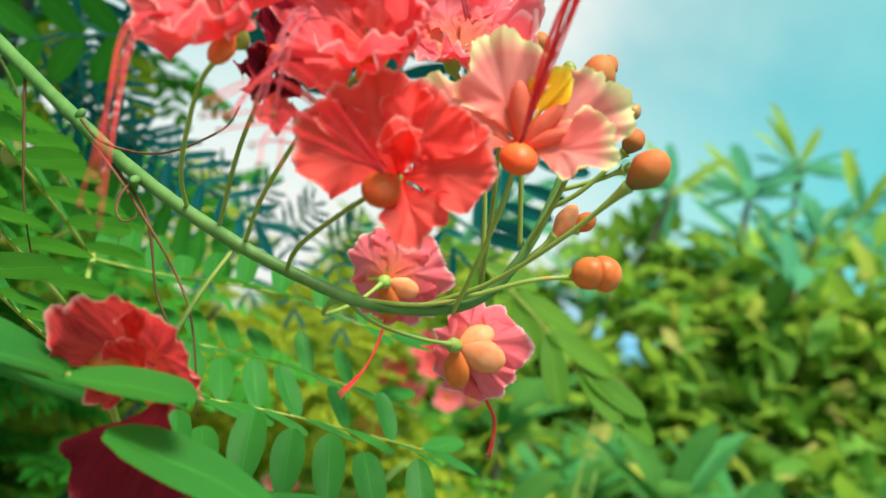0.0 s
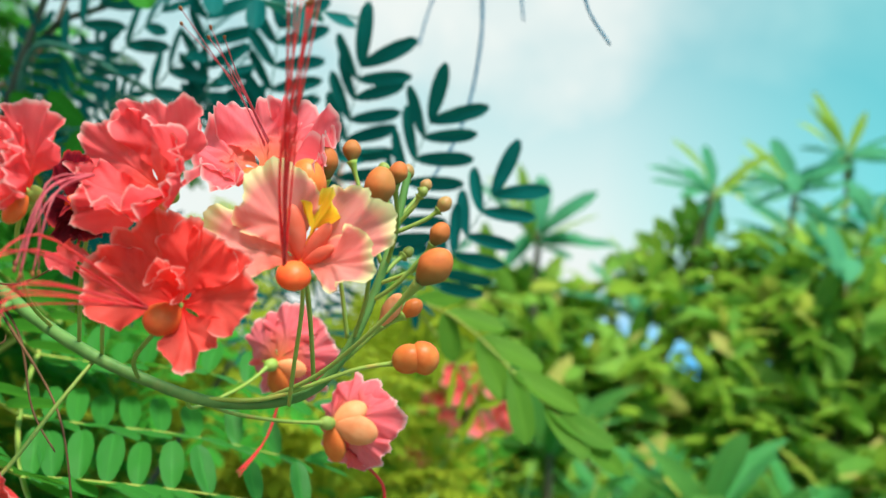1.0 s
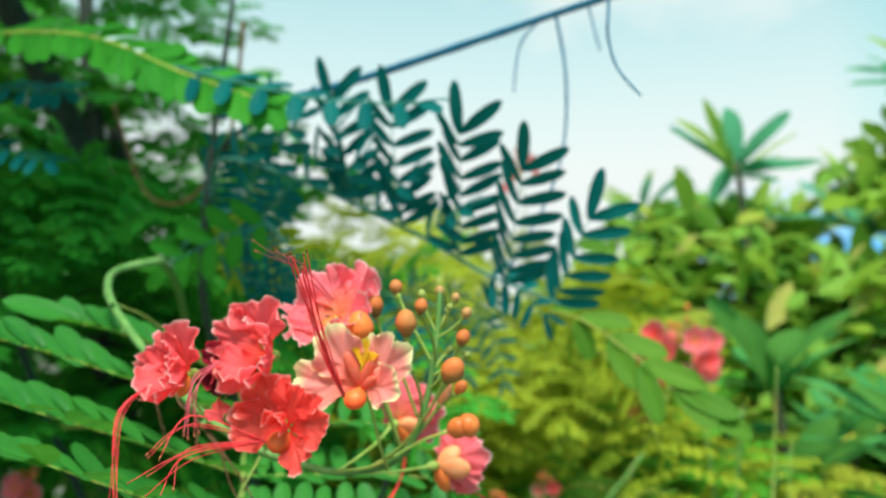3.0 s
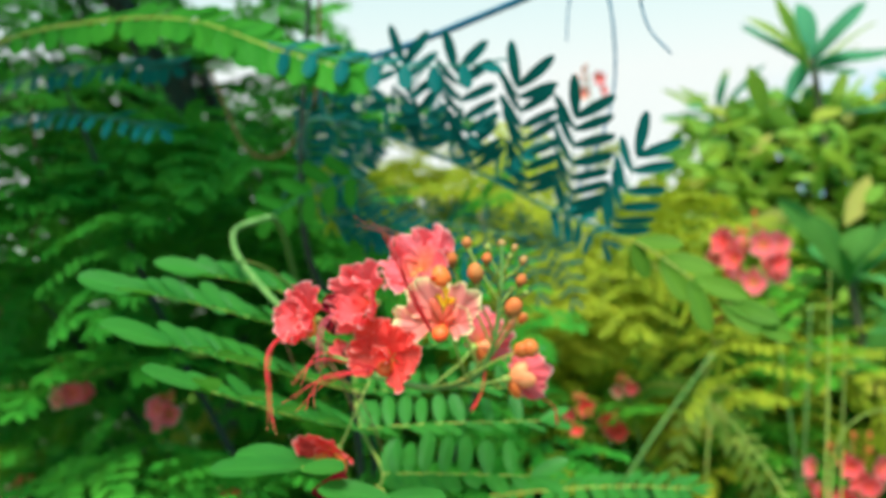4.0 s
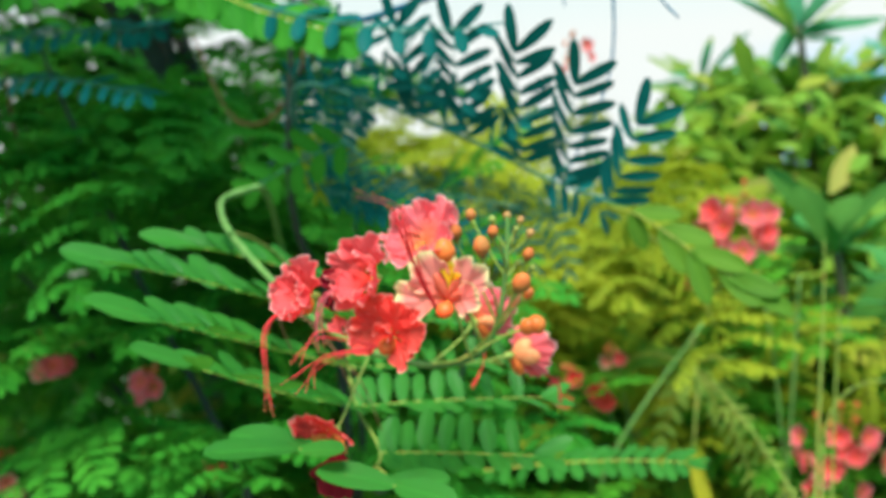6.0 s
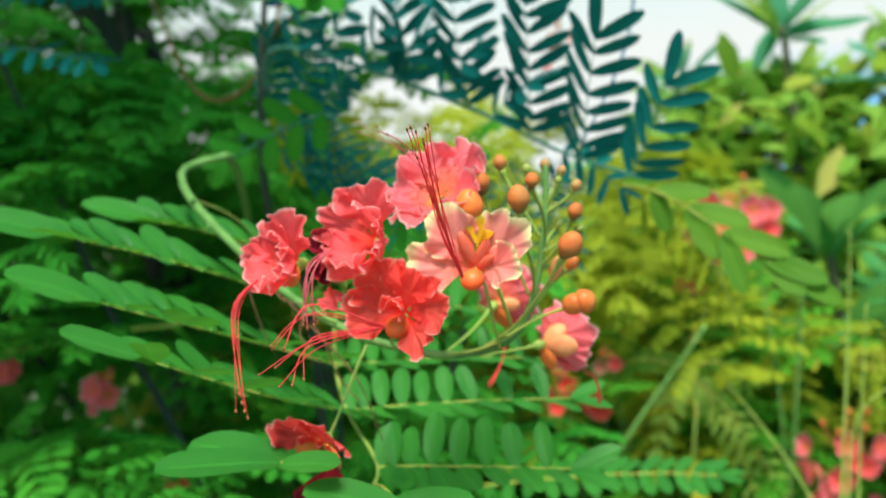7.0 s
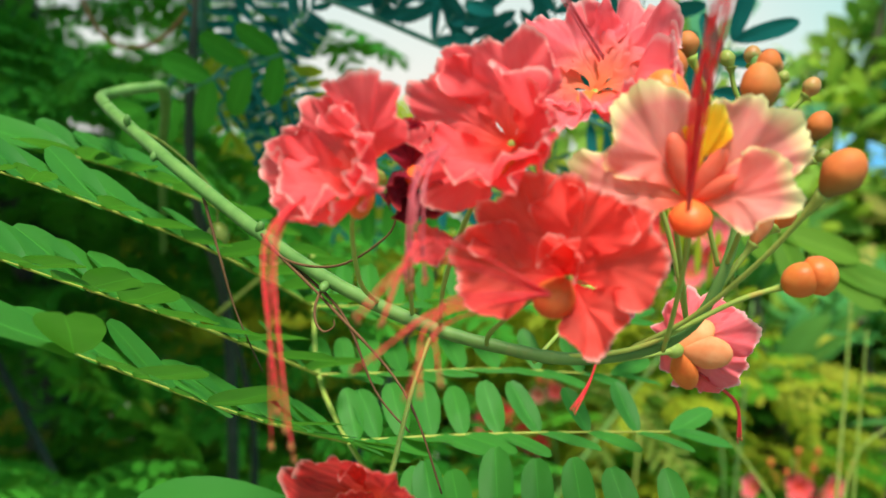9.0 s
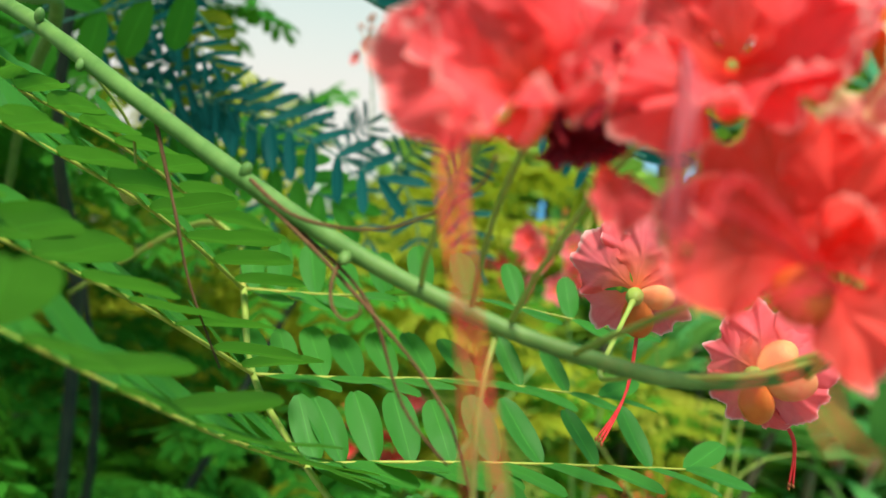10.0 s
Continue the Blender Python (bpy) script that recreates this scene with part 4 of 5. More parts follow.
# the leaf that stands against the sky
sky_leaf, sky_inv = compound_leaf("feathery_leaf", "feathered leaf against the sky, its oval leaflets coloured as in shade", (-0.32, 0.59, 1.69))
v, f = tube_data(spline([(-0.34, 0.6, 1.66), (-0.316, 0.58, 1.694), (-0.234, 0.58, 1.671), (-0.122, 0.58, 1.62), (-0.063, 0.58, 1.587), (0.0, 0.575, 1.562)], 7), lambda u: 0.0026 - 0.0014 * u, 8)
o = part("leaf_stalk", mesh_of("leaf_stalk", v, f), RIB_SHADE_TINT, sky_leaf)
o.matrix_parent_inverse = sky_inv
kw = dict(owner_inv=sky_inv, radius=0.0008, blades=SHADE_TINTED, width=0.6)
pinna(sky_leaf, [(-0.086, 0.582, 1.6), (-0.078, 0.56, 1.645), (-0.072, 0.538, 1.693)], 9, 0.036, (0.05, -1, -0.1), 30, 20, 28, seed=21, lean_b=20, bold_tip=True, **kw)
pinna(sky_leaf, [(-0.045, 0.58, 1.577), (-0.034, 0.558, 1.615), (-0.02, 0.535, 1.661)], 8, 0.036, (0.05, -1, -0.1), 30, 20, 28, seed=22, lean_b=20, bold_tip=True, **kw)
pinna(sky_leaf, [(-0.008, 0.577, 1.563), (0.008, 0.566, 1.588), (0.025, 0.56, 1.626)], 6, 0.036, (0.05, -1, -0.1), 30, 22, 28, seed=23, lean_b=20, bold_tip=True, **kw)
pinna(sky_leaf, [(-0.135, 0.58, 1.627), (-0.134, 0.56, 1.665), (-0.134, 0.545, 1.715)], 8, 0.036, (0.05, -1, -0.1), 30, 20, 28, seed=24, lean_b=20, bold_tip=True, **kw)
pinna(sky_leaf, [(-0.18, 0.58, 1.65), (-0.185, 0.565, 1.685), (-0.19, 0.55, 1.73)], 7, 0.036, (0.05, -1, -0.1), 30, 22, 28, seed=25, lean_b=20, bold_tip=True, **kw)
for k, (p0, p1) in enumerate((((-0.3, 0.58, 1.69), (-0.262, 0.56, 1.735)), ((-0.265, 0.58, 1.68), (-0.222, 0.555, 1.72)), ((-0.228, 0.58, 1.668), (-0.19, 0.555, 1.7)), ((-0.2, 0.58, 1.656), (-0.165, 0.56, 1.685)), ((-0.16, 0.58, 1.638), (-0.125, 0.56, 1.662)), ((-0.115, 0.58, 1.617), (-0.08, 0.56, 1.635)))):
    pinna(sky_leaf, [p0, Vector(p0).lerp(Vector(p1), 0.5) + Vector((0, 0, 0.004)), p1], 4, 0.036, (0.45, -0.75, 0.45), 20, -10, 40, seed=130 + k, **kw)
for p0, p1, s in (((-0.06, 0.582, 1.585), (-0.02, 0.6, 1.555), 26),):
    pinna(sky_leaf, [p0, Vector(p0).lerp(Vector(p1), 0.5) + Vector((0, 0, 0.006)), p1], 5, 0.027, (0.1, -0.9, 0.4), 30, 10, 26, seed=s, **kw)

# the leaf that arches over from above
over_leaf, over_inv = compound_leaf("feathery_leaf", "long feathered leaf with a yellow-green rib arching overhead", (-0.75, 0.55, 1.79))
kw = dict(owner_inv=over_inv, radius=0.0016, blades=SHADE_TINTED)
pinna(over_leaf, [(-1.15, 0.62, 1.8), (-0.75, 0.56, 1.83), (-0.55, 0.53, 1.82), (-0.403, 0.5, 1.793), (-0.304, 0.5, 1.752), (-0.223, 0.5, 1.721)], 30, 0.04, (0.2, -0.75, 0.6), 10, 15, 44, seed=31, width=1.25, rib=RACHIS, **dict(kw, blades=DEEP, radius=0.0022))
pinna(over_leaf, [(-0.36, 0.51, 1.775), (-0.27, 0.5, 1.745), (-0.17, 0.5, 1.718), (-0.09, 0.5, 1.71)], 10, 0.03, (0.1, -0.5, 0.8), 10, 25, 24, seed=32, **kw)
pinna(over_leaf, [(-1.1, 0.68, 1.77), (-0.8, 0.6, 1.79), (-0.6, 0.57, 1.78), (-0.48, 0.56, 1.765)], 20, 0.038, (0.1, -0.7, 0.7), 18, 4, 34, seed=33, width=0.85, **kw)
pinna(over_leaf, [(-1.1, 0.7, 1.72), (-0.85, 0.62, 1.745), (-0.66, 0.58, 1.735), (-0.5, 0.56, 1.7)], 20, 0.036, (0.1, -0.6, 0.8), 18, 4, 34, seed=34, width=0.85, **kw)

# leaflets beside the hook of the stem
hook_leaf, hook_inv = compound_leaf("feathery_leaf", "feathered leaf in shade behind the bent stem", (-0.3, 0.55, 1.6))
kw = dict(owner_inv=hook_inv, radius=0.0011, blades=DEEP)
pinna(hook_leaf, [(-0.255, 0.56, 1.632), (-0.305, 0.56, 1.618), (-0.355, 0.555, 1.596)], 5, 0.038, (0.25, -0.95, -0.1), 16, -4, 40, seed=42, width=1.0, **kw)

# the fine leaf in front of the bright gap
gap_leaf, gap_inv = compound_leaf("feathery_leaf", "fine feathered leaf dark against the bright sky", (-0.37, 0.62, 1.64))
kw = dict(owner_inv=gap_inv, radius=0.0009, width=0.62)
v, f = tube_data(spline([(-0.4, 0.64, 1.62), (-0.34, 0.61, 1.65), (-0.285, 0.6, 1.64), (-0.255, 0.6, 1.615)], 6), lambda u: 0.002 - 0.001 * u, 7)
o = part("leaf_stalk", mesh_of("leaf_stalk", v, f), RIB_SHADE_TINT, gap_leaf)
o.matrix_parent_inverse = gap_inv
# Some leaflets have sunlight put into their olive colour, the others shade.
for k, (a, b, blades) in enumerate((((-0.345, 0.61, 1.648), (-0.33, 0.59, 1.705), SHADE_TINTED), ((-0.31, 0.605, 1.648), (-0.282, 0.59, 1.7), SHADE_TINTED), ((-0.29, 0.605, 1.64), (-0.25, 0.59, 1.668), SHADE_TINTED),
                                    ((-0.33, 0.61, 1.647), (-0.325, 0.62, 1.59), OLIVE_SUN_TINT), ((-0.275, 0.605, 1.632), (-0.268, 0.62, 1.575), OLIVE_SUN_TINT), ((-0.3, 0.607, 1.642), (-0.297, 0.62, 1.58), SHADE_TINTED))):
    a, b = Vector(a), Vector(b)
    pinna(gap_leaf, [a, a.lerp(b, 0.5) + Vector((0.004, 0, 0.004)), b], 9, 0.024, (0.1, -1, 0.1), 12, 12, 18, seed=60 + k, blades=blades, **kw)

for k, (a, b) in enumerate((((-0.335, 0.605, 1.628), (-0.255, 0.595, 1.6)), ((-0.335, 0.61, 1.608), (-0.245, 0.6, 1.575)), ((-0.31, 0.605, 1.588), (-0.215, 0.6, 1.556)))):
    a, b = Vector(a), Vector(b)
    pinna(gap_leaf, [a, a.lerp(b, 0.5) + Vector((0.004, 0, 0.005)), b], 9, 0.025, (0.1, -1, 0.1), 12, 12, 40, seed=160 + k, blades=SHADE_TINTED, **dict(kw, width=0.42))

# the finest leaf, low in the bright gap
fern, fern_inv = compound_leaf("feathery_leaf", "fine fern-like leaf with narrow leaflets coloured as in shade", (-0.34, 0.78, 1.58))
kw = dict(owner_inv=fern_inv, radius=0.0008, width=0.42, blades=SHADE_TINTED)
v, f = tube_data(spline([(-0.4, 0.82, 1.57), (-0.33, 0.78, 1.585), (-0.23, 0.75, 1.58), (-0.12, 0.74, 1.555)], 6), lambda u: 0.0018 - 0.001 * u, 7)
o = part("leaf_stalk", mesh_of("leaf_stalk", v, f), RIB_SHADE_TINT, fern)
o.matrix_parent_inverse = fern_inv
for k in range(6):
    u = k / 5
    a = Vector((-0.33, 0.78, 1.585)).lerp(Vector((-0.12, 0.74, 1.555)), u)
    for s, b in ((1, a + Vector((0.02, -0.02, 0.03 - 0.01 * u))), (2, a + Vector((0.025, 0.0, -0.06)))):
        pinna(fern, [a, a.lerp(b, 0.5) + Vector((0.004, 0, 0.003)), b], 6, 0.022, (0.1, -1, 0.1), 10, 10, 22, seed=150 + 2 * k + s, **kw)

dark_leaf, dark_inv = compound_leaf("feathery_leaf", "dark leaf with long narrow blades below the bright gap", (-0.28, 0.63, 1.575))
kw = dict(owner_inv=dark_inv, radius=0.0011, blades=SHADE_TINTED)
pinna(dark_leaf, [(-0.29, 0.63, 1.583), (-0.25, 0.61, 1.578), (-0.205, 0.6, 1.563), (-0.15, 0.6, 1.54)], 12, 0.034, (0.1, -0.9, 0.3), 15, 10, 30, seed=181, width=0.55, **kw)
kw["blades"] = DEEP
pinna(dark_leaf, [(-0.28, 0.63, 1.575), (-0.25, 0.63, 1.558), (-0.21, 0.62, 1.54), (-0.18, 0.62, 1.525)], 8, 0.036, (0.2, -0.9, 0.4), 15, 10, 36, seed=182, width=0.8, **kw)
pinna(dark_leaf, [(-0.29, 0.64, 1.57), (-0.295, 0.64, 1.55), (-0.28, 0.63, 1.525)], 6, 0.034, (0.2, -0.9, 0.4), 15, 10, 36, seed=183, width=0.8, **kw)

# the leaf on the far side of the blossoms
far_leaf, far_inv = compound_leaf("feathery_leaf", "fresh green leaf with long leaflets on a drooping rib", (-0.03, 0.66, 1.56))
kw = dict(owner_inv=far_inv, radius=0.0013, blades=FRESH)
FAR_RIB = [(-0.03, 0.66, 1.56), (0.0, 0.635, 1.553), (0.028, 0.622, 1.538), (0.055, 0.616, 1.518), (0.08, 0.613, 1.5), (0.1, 0.612, 1.486)]
v, f = tube_data(spline(FAR_RIB, 6), lambda u: 0.0013 - 0.0006 * u, 6)
far_rib = part("leaf", mesh_of("leaf", v, f), RACHIS, far_leaf)
far_rib.matrix_parent_inverse = far_inv
for base, way, wide, k in ((FAR_RIB[1], (0.044, 0.004, -0.004), 0.019, 0), (FAR_RIB[2], (0.047, 0.0, -0.012), 0.02, 1), (FAR_RIB[3], (0.048, 0.0, -0.018), 0.02, 2), (FAR_RIB[4], (0.048, 0.0, -0.022), 0.019, 3), (FAR_RIB[5], (0.038, 0.0, -0.022), 0.017, 0),
                           (FAR_RIB[1], (0.012, -0.005, -0.034), 0.017, 0), (FAR_RIB[2], (0.024, -0.01, -0.04), 0.019, 2), (FAR_RIB[3], (0.016, -0.02, -0.044), 0.018, 1), (FAR_RIB[4], (0.032, -0.006, -0.03), 0.018, 3), (FAR_RIB[0], (0.04, 0.0, 0.008), 0.019, 3)):
    set_leaflet(far_rib, base, Vector(base) + Vector(way), (-0.15, -0.8, 0.6), wide, k, FRESH)
pinna(far_leaf, [(-0.03, 0.66, 1.56), (0.0, 0.7, 1.53), (0.03, 0.74, 1.49), (0.05, 0.78, 1.43)], 9, 0.034, (0.2, -0.8, 0.5), 10, 20, 30, seed=52, **dict(kw, blades=OLIVE_SUN_TINT, width=0.5))

low_far, low_far_inv = compound_leaf("feathery_leaf", "green feathered leaf spreading flat below the blossoms", (-0.16, 0.64, 1.3))
kw = dict(owner_inv=low_far_inv, radius=0.0013)
pinna(low_far, [(-0.16, 0.64, 1.3), (-0.08, 0.62, 1.318), (-0.01, 0.62, 1.326), (0.045, 0.62, 1.328)], 14, 0.027, (0.05, -0.3, 0.95), -4, 8, 30, seed=191, **kw)

# shrubs: the plant that bears the branch, and those behind it
host = shrub("peacock_flower_shrub", "dense dark green shrub with twice-feathered leaves", (-0.55, 0.95, 0.02),
             [[(-0.5, 0.95, 0.9), (-0.42, 0.8, 1.4), (-0.36, 0.62, 1.58), (-0.31, 0.58, 1.85)], [(-0.55, 0.95, 0.8), (-0.42, 0.85, 1.25), (-0.36, 0.68, 1.46)],
              [(-0.6, 0.9, 1.0), (-0.75, 0.8, 1.5), (-0.8, 0.68, 1.85)], [(-0.5, 1.0, 0.9), (-0.35, 1.0, 1.3), (-0.25, 0.95, 1.5)], [(-0.7, 1.0, 0.9), (-0.95, 0.95, 1.3), (-1.1, 0.85, 1.55)]],
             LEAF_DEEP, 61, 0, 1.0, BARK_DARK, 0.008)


def crown(owner, centre, radii, count, material, seed, scale=1.0, hang=0.4, top=9.0, east=9.0):
    """Feathered leaves filling a rounded, uneven space round a centre."""
    rng = random.Random(seed)
    inv = Matrix.Translation(-owner.location)
    c = Vector(centre)
    for i in range(count):
        d = Vector((rng.gauss(0, 1), rng.gauss(0, 1), rng.gauss(0, 1))).normalized()
        r = rng.uniform(0.25, 1.0) ** 0.6
        p = c + Vector((d.x * radii[0], d.y * radii[1], d.z * radii[2])) * r
        if p.z > top and p.x > -0.66 or p.x > east:
            continue
        out = Vector((d.x + rng.uniform(-0.5, 0.5), d.y + rng.uniform(-0.5, 0.5), rng.uniform(-hang, 0.4)))
        if in_opening(p + out.normalized() * 0.12 * scale):
            continue
        o = part("leaf", feather(rng.randrange(3), material), None, owner, m=frame_of(p, out, (rng.uniform(-0.4, 0.4), rng.uniform(-0.4, 0.4), 1), scale * rng.uniform(0.75, 1.25)))
        o.matrix_parent_inverse = inv


crown(host, (-0.62, 1.0, 1.3), (0.4, 0.25, 0.35), 60, LEAF_DEEP, 62, 0.9, 0.4, 1.52, -0.42)
crown(host, (-0.95, 0.95, 1.66), (0.35, 0.2, 0.2), 24, LEAF_DEEP, 63, 0.9)
crown(host, (-0.72, 0.85, 1.63), (0.14, 0.1, 0.1), 16, LEAF_DEEP, 64, 0.75)
crown(host, (-0.82, 0.95, 1.68), (0.16, 0.1, 0.12), 20, LEAF_DEEP, 68, 0.6)
crown(host, (-1.02, 1.25, 1.58), (0.25, 0.15, 0.22), 18, LEAF_DEEP, 66, 0.9)
crown(host, (-0.85, 1.2, 1.42), (0.3, 0.15, 0.16), 14, LEAF_DEEP, 67, 0.9)
crown(host, (-0.5, 0.95, 1.0), (0.5, 0.3, 0.3), 40, LEAF_MID, 65, 0.9, 0.4, 9.0, -0.3)

# The last limb reaches up to the canopy leaves added for shade.
tree = shrub("feathery_tree", "slim dark tree with feathered foliage", (-1.12, 1.5, 0.0),
             [[(-1.16, 1.5, 1.0), (-1.22, 1.5, 1.63), (-1.29, 1.5, 2.06), (-1.36, 1.5, 2.6)], [(-1.17, 1.5, 1.2), (-1.25, 1.6, 1.8), (-1.5, 1.7, 2.3)], [(-1.17, 1.5, 1.3), (-1.5, 1.6, 1.9), (-1.8, 1.6, 2.4)], [(-1.2, 1.5, 1.6), (-1.25, 1.1, 2.3), (-1.0, 0.6, 2.5)]],
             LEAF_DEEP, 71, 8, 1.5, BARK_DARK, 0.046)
# Unseen canopy overhead, added to darken the foliage below it.
crown(tree, (-1.05, 0.6, 2.5), (0.5, 0.35, 0.16), 60, LEAF_DEEP, 74, 1.3)
crown(tree, (-1.8, 1.75, 1.65), (0.62, 0.3, 0.5), 80, LEAF_DEEP, 72, 1.3)
crown(tree, (-2.0, 1.9, 2.35), (0.8, 0.4, 0.35), 40, LEAF_DEEP, 73, 1.3)

crown(tree, (-0.79, 1.0, 1.776), (0.1, 0.06, 0.07), 12, LEAF_DEEP, 76, 0.7)
crown(tree, (-1.95, 1.4, 2.02), (0.32, 0.2, 0.28), 32, LEAF_DEEP, 75, 1.2)

low = shrub("low_shrub", "dark green undergrowth with feathered leaves", (-1.2, 1.7, 0.0), [[(-1.3, 1.6, 0.6), (-1.4, 1.5, 1.1)], [(-1.0, 1.6, 0.6), (-0.9, 1.5, 1.0)]], LEAF_MID, 81, 6, 1.2)
crown(low, (-1.2, 1.75, 0.85), (0.9, 0.3, 0.45), 80, LEAF_MID, 82, 1.2)
olive = shrub("olive_shrub", "sunlit yellow-green feathery shrub", (-0.75, 2.3, 0.0), [[(-0.8, 2.3, 0.9), (-0.85, 2.25, 1.7)], [(-0.6, 2.3, 0.9), (-0.5, 2.2, 1.6)]], LEAF_OLIVE, 91, 6, 1.2)
crown(olive, (-0.95, 2.3, 1.3), (0.45, 0.3, 0.3), 50, LEAF_OLIVE, 94, 1.2)
crown(olive, (-0.4, 1.9, 1.3), (0.4, 0.3, 0.28), 50, LEAF_OLIVE, 93, 1.1)
crown(olive, (-0.33, 1.45, 1.5), (0.16, 0.12, 0.1), 14, LEAF_OLIVE, 97, 0.9)
crown(olive, (-0.72, 1.6, 1.68), (0.1, 0.1, 0.07), 9, LEAF_OLIVE, 98, 0.75)
pale = shrub("olive_shrub", "tall sunlit yellow-green feathery shrub", (-1.9, 4.0, 0.0), [[(-1.9, 4.0, 0.9), (-1.95, 4.0, 1.7)], [(-1.8, 4.0, 0.9), (-1.65, 3.95, 1.6)], [(-2.0, 4.0, 0.9), (-2.25, 4.0, 1.7)]], LEAF_OLIVE, 95, 6, 1.2)
crown(pale, (-2.05, 4.0, 1.66), (0.78, 0.3, 0.38), 150, LEAF_OLIVE, 96, 1.4)
mid = shrub("peacock_flower_shrub", "mid-green feathery shrub bearing red blossoms", (-0.1, 1.5, 0.0), [[(0.0, 1.5, 0.7), (0.057, 1.46, 1.05), (0.091, 1.46, 1.43)], [(-0.2, 1.5, 0.8), (-0.2, 1.2, 1.105), (-0.03, 1.2, 1.38)], [(-0.25, 1.45, 0.8), (-0.28, 1.4, 1.2)]], LEAF_MID, 101, 2, 0.8, STEM, 0.007)
crown(mid, (-0.2, 1.85, 1.02), (0.5, 0.2, 0.25), 40, LEAF_MID, 102, 1.05)
# Low leaves in the dark teal colour stand for the shade near the ground.
crown(mid, (0.0, 2.1, 0.74), (0.6, 0.14, 0.16), 22, LEAF_SHADE_TINT, 103, 1.0)
crown(mid, (-0.3, 1.65, 0.98), (0.24, 0.1, 0.1), 18, LEAF_MID, 109, 0.85)
crown(mid, (-0.42, 1.8, 1.08), (0.3, 0.16, 0.22), 24, LEAF_FRESH, 104, 1.0)
crown(mid, (-0.15, 1.85, 1.2), (0.26, 0.1, 0.14), 16, LEAF_OLIVE, 105, 0.95)
crown(mid, (0.0, 1.95, 1.12), (0.3, 0.1, 0.16), 24, LEAF_MID, 110, 0.95)
crown(mid, (-0.28, 1.75, 1.3), (0.16, 0.1, 0.08), 14, LEAF_OLIVE, 108, 0.8)
crown(mid, (-0.45, 1.75, 1.2), (0.3, 0.14, 0.14), 18, LEAF_MID, 106, 0.95)
crown(host, (-0.75, 0.95, 1.02), (0.4, 0.15, 0.16), 30, LEAF_MID, 107, 0.85)


# ---- broad-leaved trees ----
BROAD = [mesh_of("leaf", *leaflet_data(0.24, 0.072, 0.25, s, 8, 4, 0.15, d, 0.03)) for s, d in ((1, 0.12), (2, 0.2), (3, 0.05))]
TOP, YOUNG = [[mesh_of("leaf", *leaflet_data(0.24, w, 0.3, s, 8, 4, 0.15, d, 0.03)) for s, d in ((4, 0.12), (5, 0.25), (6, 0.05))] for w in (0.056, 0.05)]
for meshes, skin in ((BROAD, LEAF_BROAD), (TOP, LEAF_SKY_FRINGED), (YOUNG, LEAF_YOUNG)):
    for me in meshes:
        me.materials.append(skin)


def rosette(owner, inv, p, up, count, scale, rng, spread=1.0):
    for i in range(count):
        a = i * 2.399 + rng.uniform(-0.2, 0.2)
        rise = rng.uniform(-0.15, 1.3) * spread
        x = Vector(up).normalized().orthogonal().normalized()
        y = Vector(up).normalized().cross(x)
        flat = x * math.cos(a) + y * math.sin(a)
        d = flat + Vector(up).normalized() * rise
        z = Vector(up).normalized() - flat * 0.3
        if in_opening(Vector(p) + d.normalized() * 0.13 * scale):
            continue
        # Rosettes above 1.9 m take the colour with the sky fringe in it.
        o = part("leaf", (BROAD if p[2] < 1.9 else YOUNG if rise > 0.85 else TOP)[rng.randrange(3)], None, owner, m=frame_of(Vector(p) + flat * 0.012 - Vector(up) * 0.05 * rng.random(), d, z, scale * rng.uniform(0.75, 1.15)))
        o.matrix_parent_inverse = inv


def broad_tree(foot, tips, seed, leaves=15, scale=1.0, radius=0.032, label="frangipani tree with rosettes of long glossy leaves"):
    rng = random.Random(seed)
    t = thing("frangipani_tree", label, "tree", "broad-leaved trees in the garden", at=foot)
    inv = Matrix.Translation(-Vector(foot))
    f0 = Vector(foot)
    top = sum((Vector(q) for q in tips), Vector()) / len(tips)
    fork = f0.lerp(top, 0.45) + Vector((rng.uniform(-0.1, 0.1), rng.uniform(-0.1, 0.1), 0))
    v, f = tube_data(spline([f0, f0.lerp(fork, 0.5) + Vector((0.04, 0, 0)), fork], 6), lambda u: radius * (1.25 - 0.4 * u), 9, 0.05, seed)
    o = part("trunk", mesh_of("trunk", v, f), BARK, t)
    o.matrix_parent_inverse = inv
    for k, q in enumerate(tips):
        q = Vector(q)
        knee = fork.lerp(q, 0.55) + Vector((rng.uniform(-0.12, 0.12), rng.uniform(-0.1, 0.1), -0.12))
        v, f = tube_data(spline([fork, knee, q], 6), lambda u: radius * (0.8 - 0.5 * u), 7, 0.05, k)
        o = part("limb", mesh_of("limb", v, f), BARK, t)
        o.matrix_parent_inverse = inv
        rosette(t, inv, q, (rng.uniform(-0.3, 0.3), rng.uniform(-0.3, 0.3), 1), leaves, scale, rng)
    return t


rng = random.Random(7)


def tips_in(c, r, n, seed):
    g = random.Random(seed)
    out = []
    for i in range(n):
        out.append((c[0] + g.uniform(-r[0], r[0]), c[1] + g.uniform(-r[1], r[1]), c[2] + g.uniform(-r[2], r[2])))
    return out


broad_tree((0.7, 3.3, 0), [(0.57, 3.0, 2.36), (0.9, 3.3, 2.5), *tips_in((0.7, 3.1, 1.75), (0.42, 0.3, 0.42), 15, 1)], 201, 16)
broad_tree((0.2, 3.4, 0), [(0.02, 2.9, 2.1), *tips_in((0.15, 3.0, 1.55), (0.42, 0.3, 0.4), 15, 2)], 202, 16)
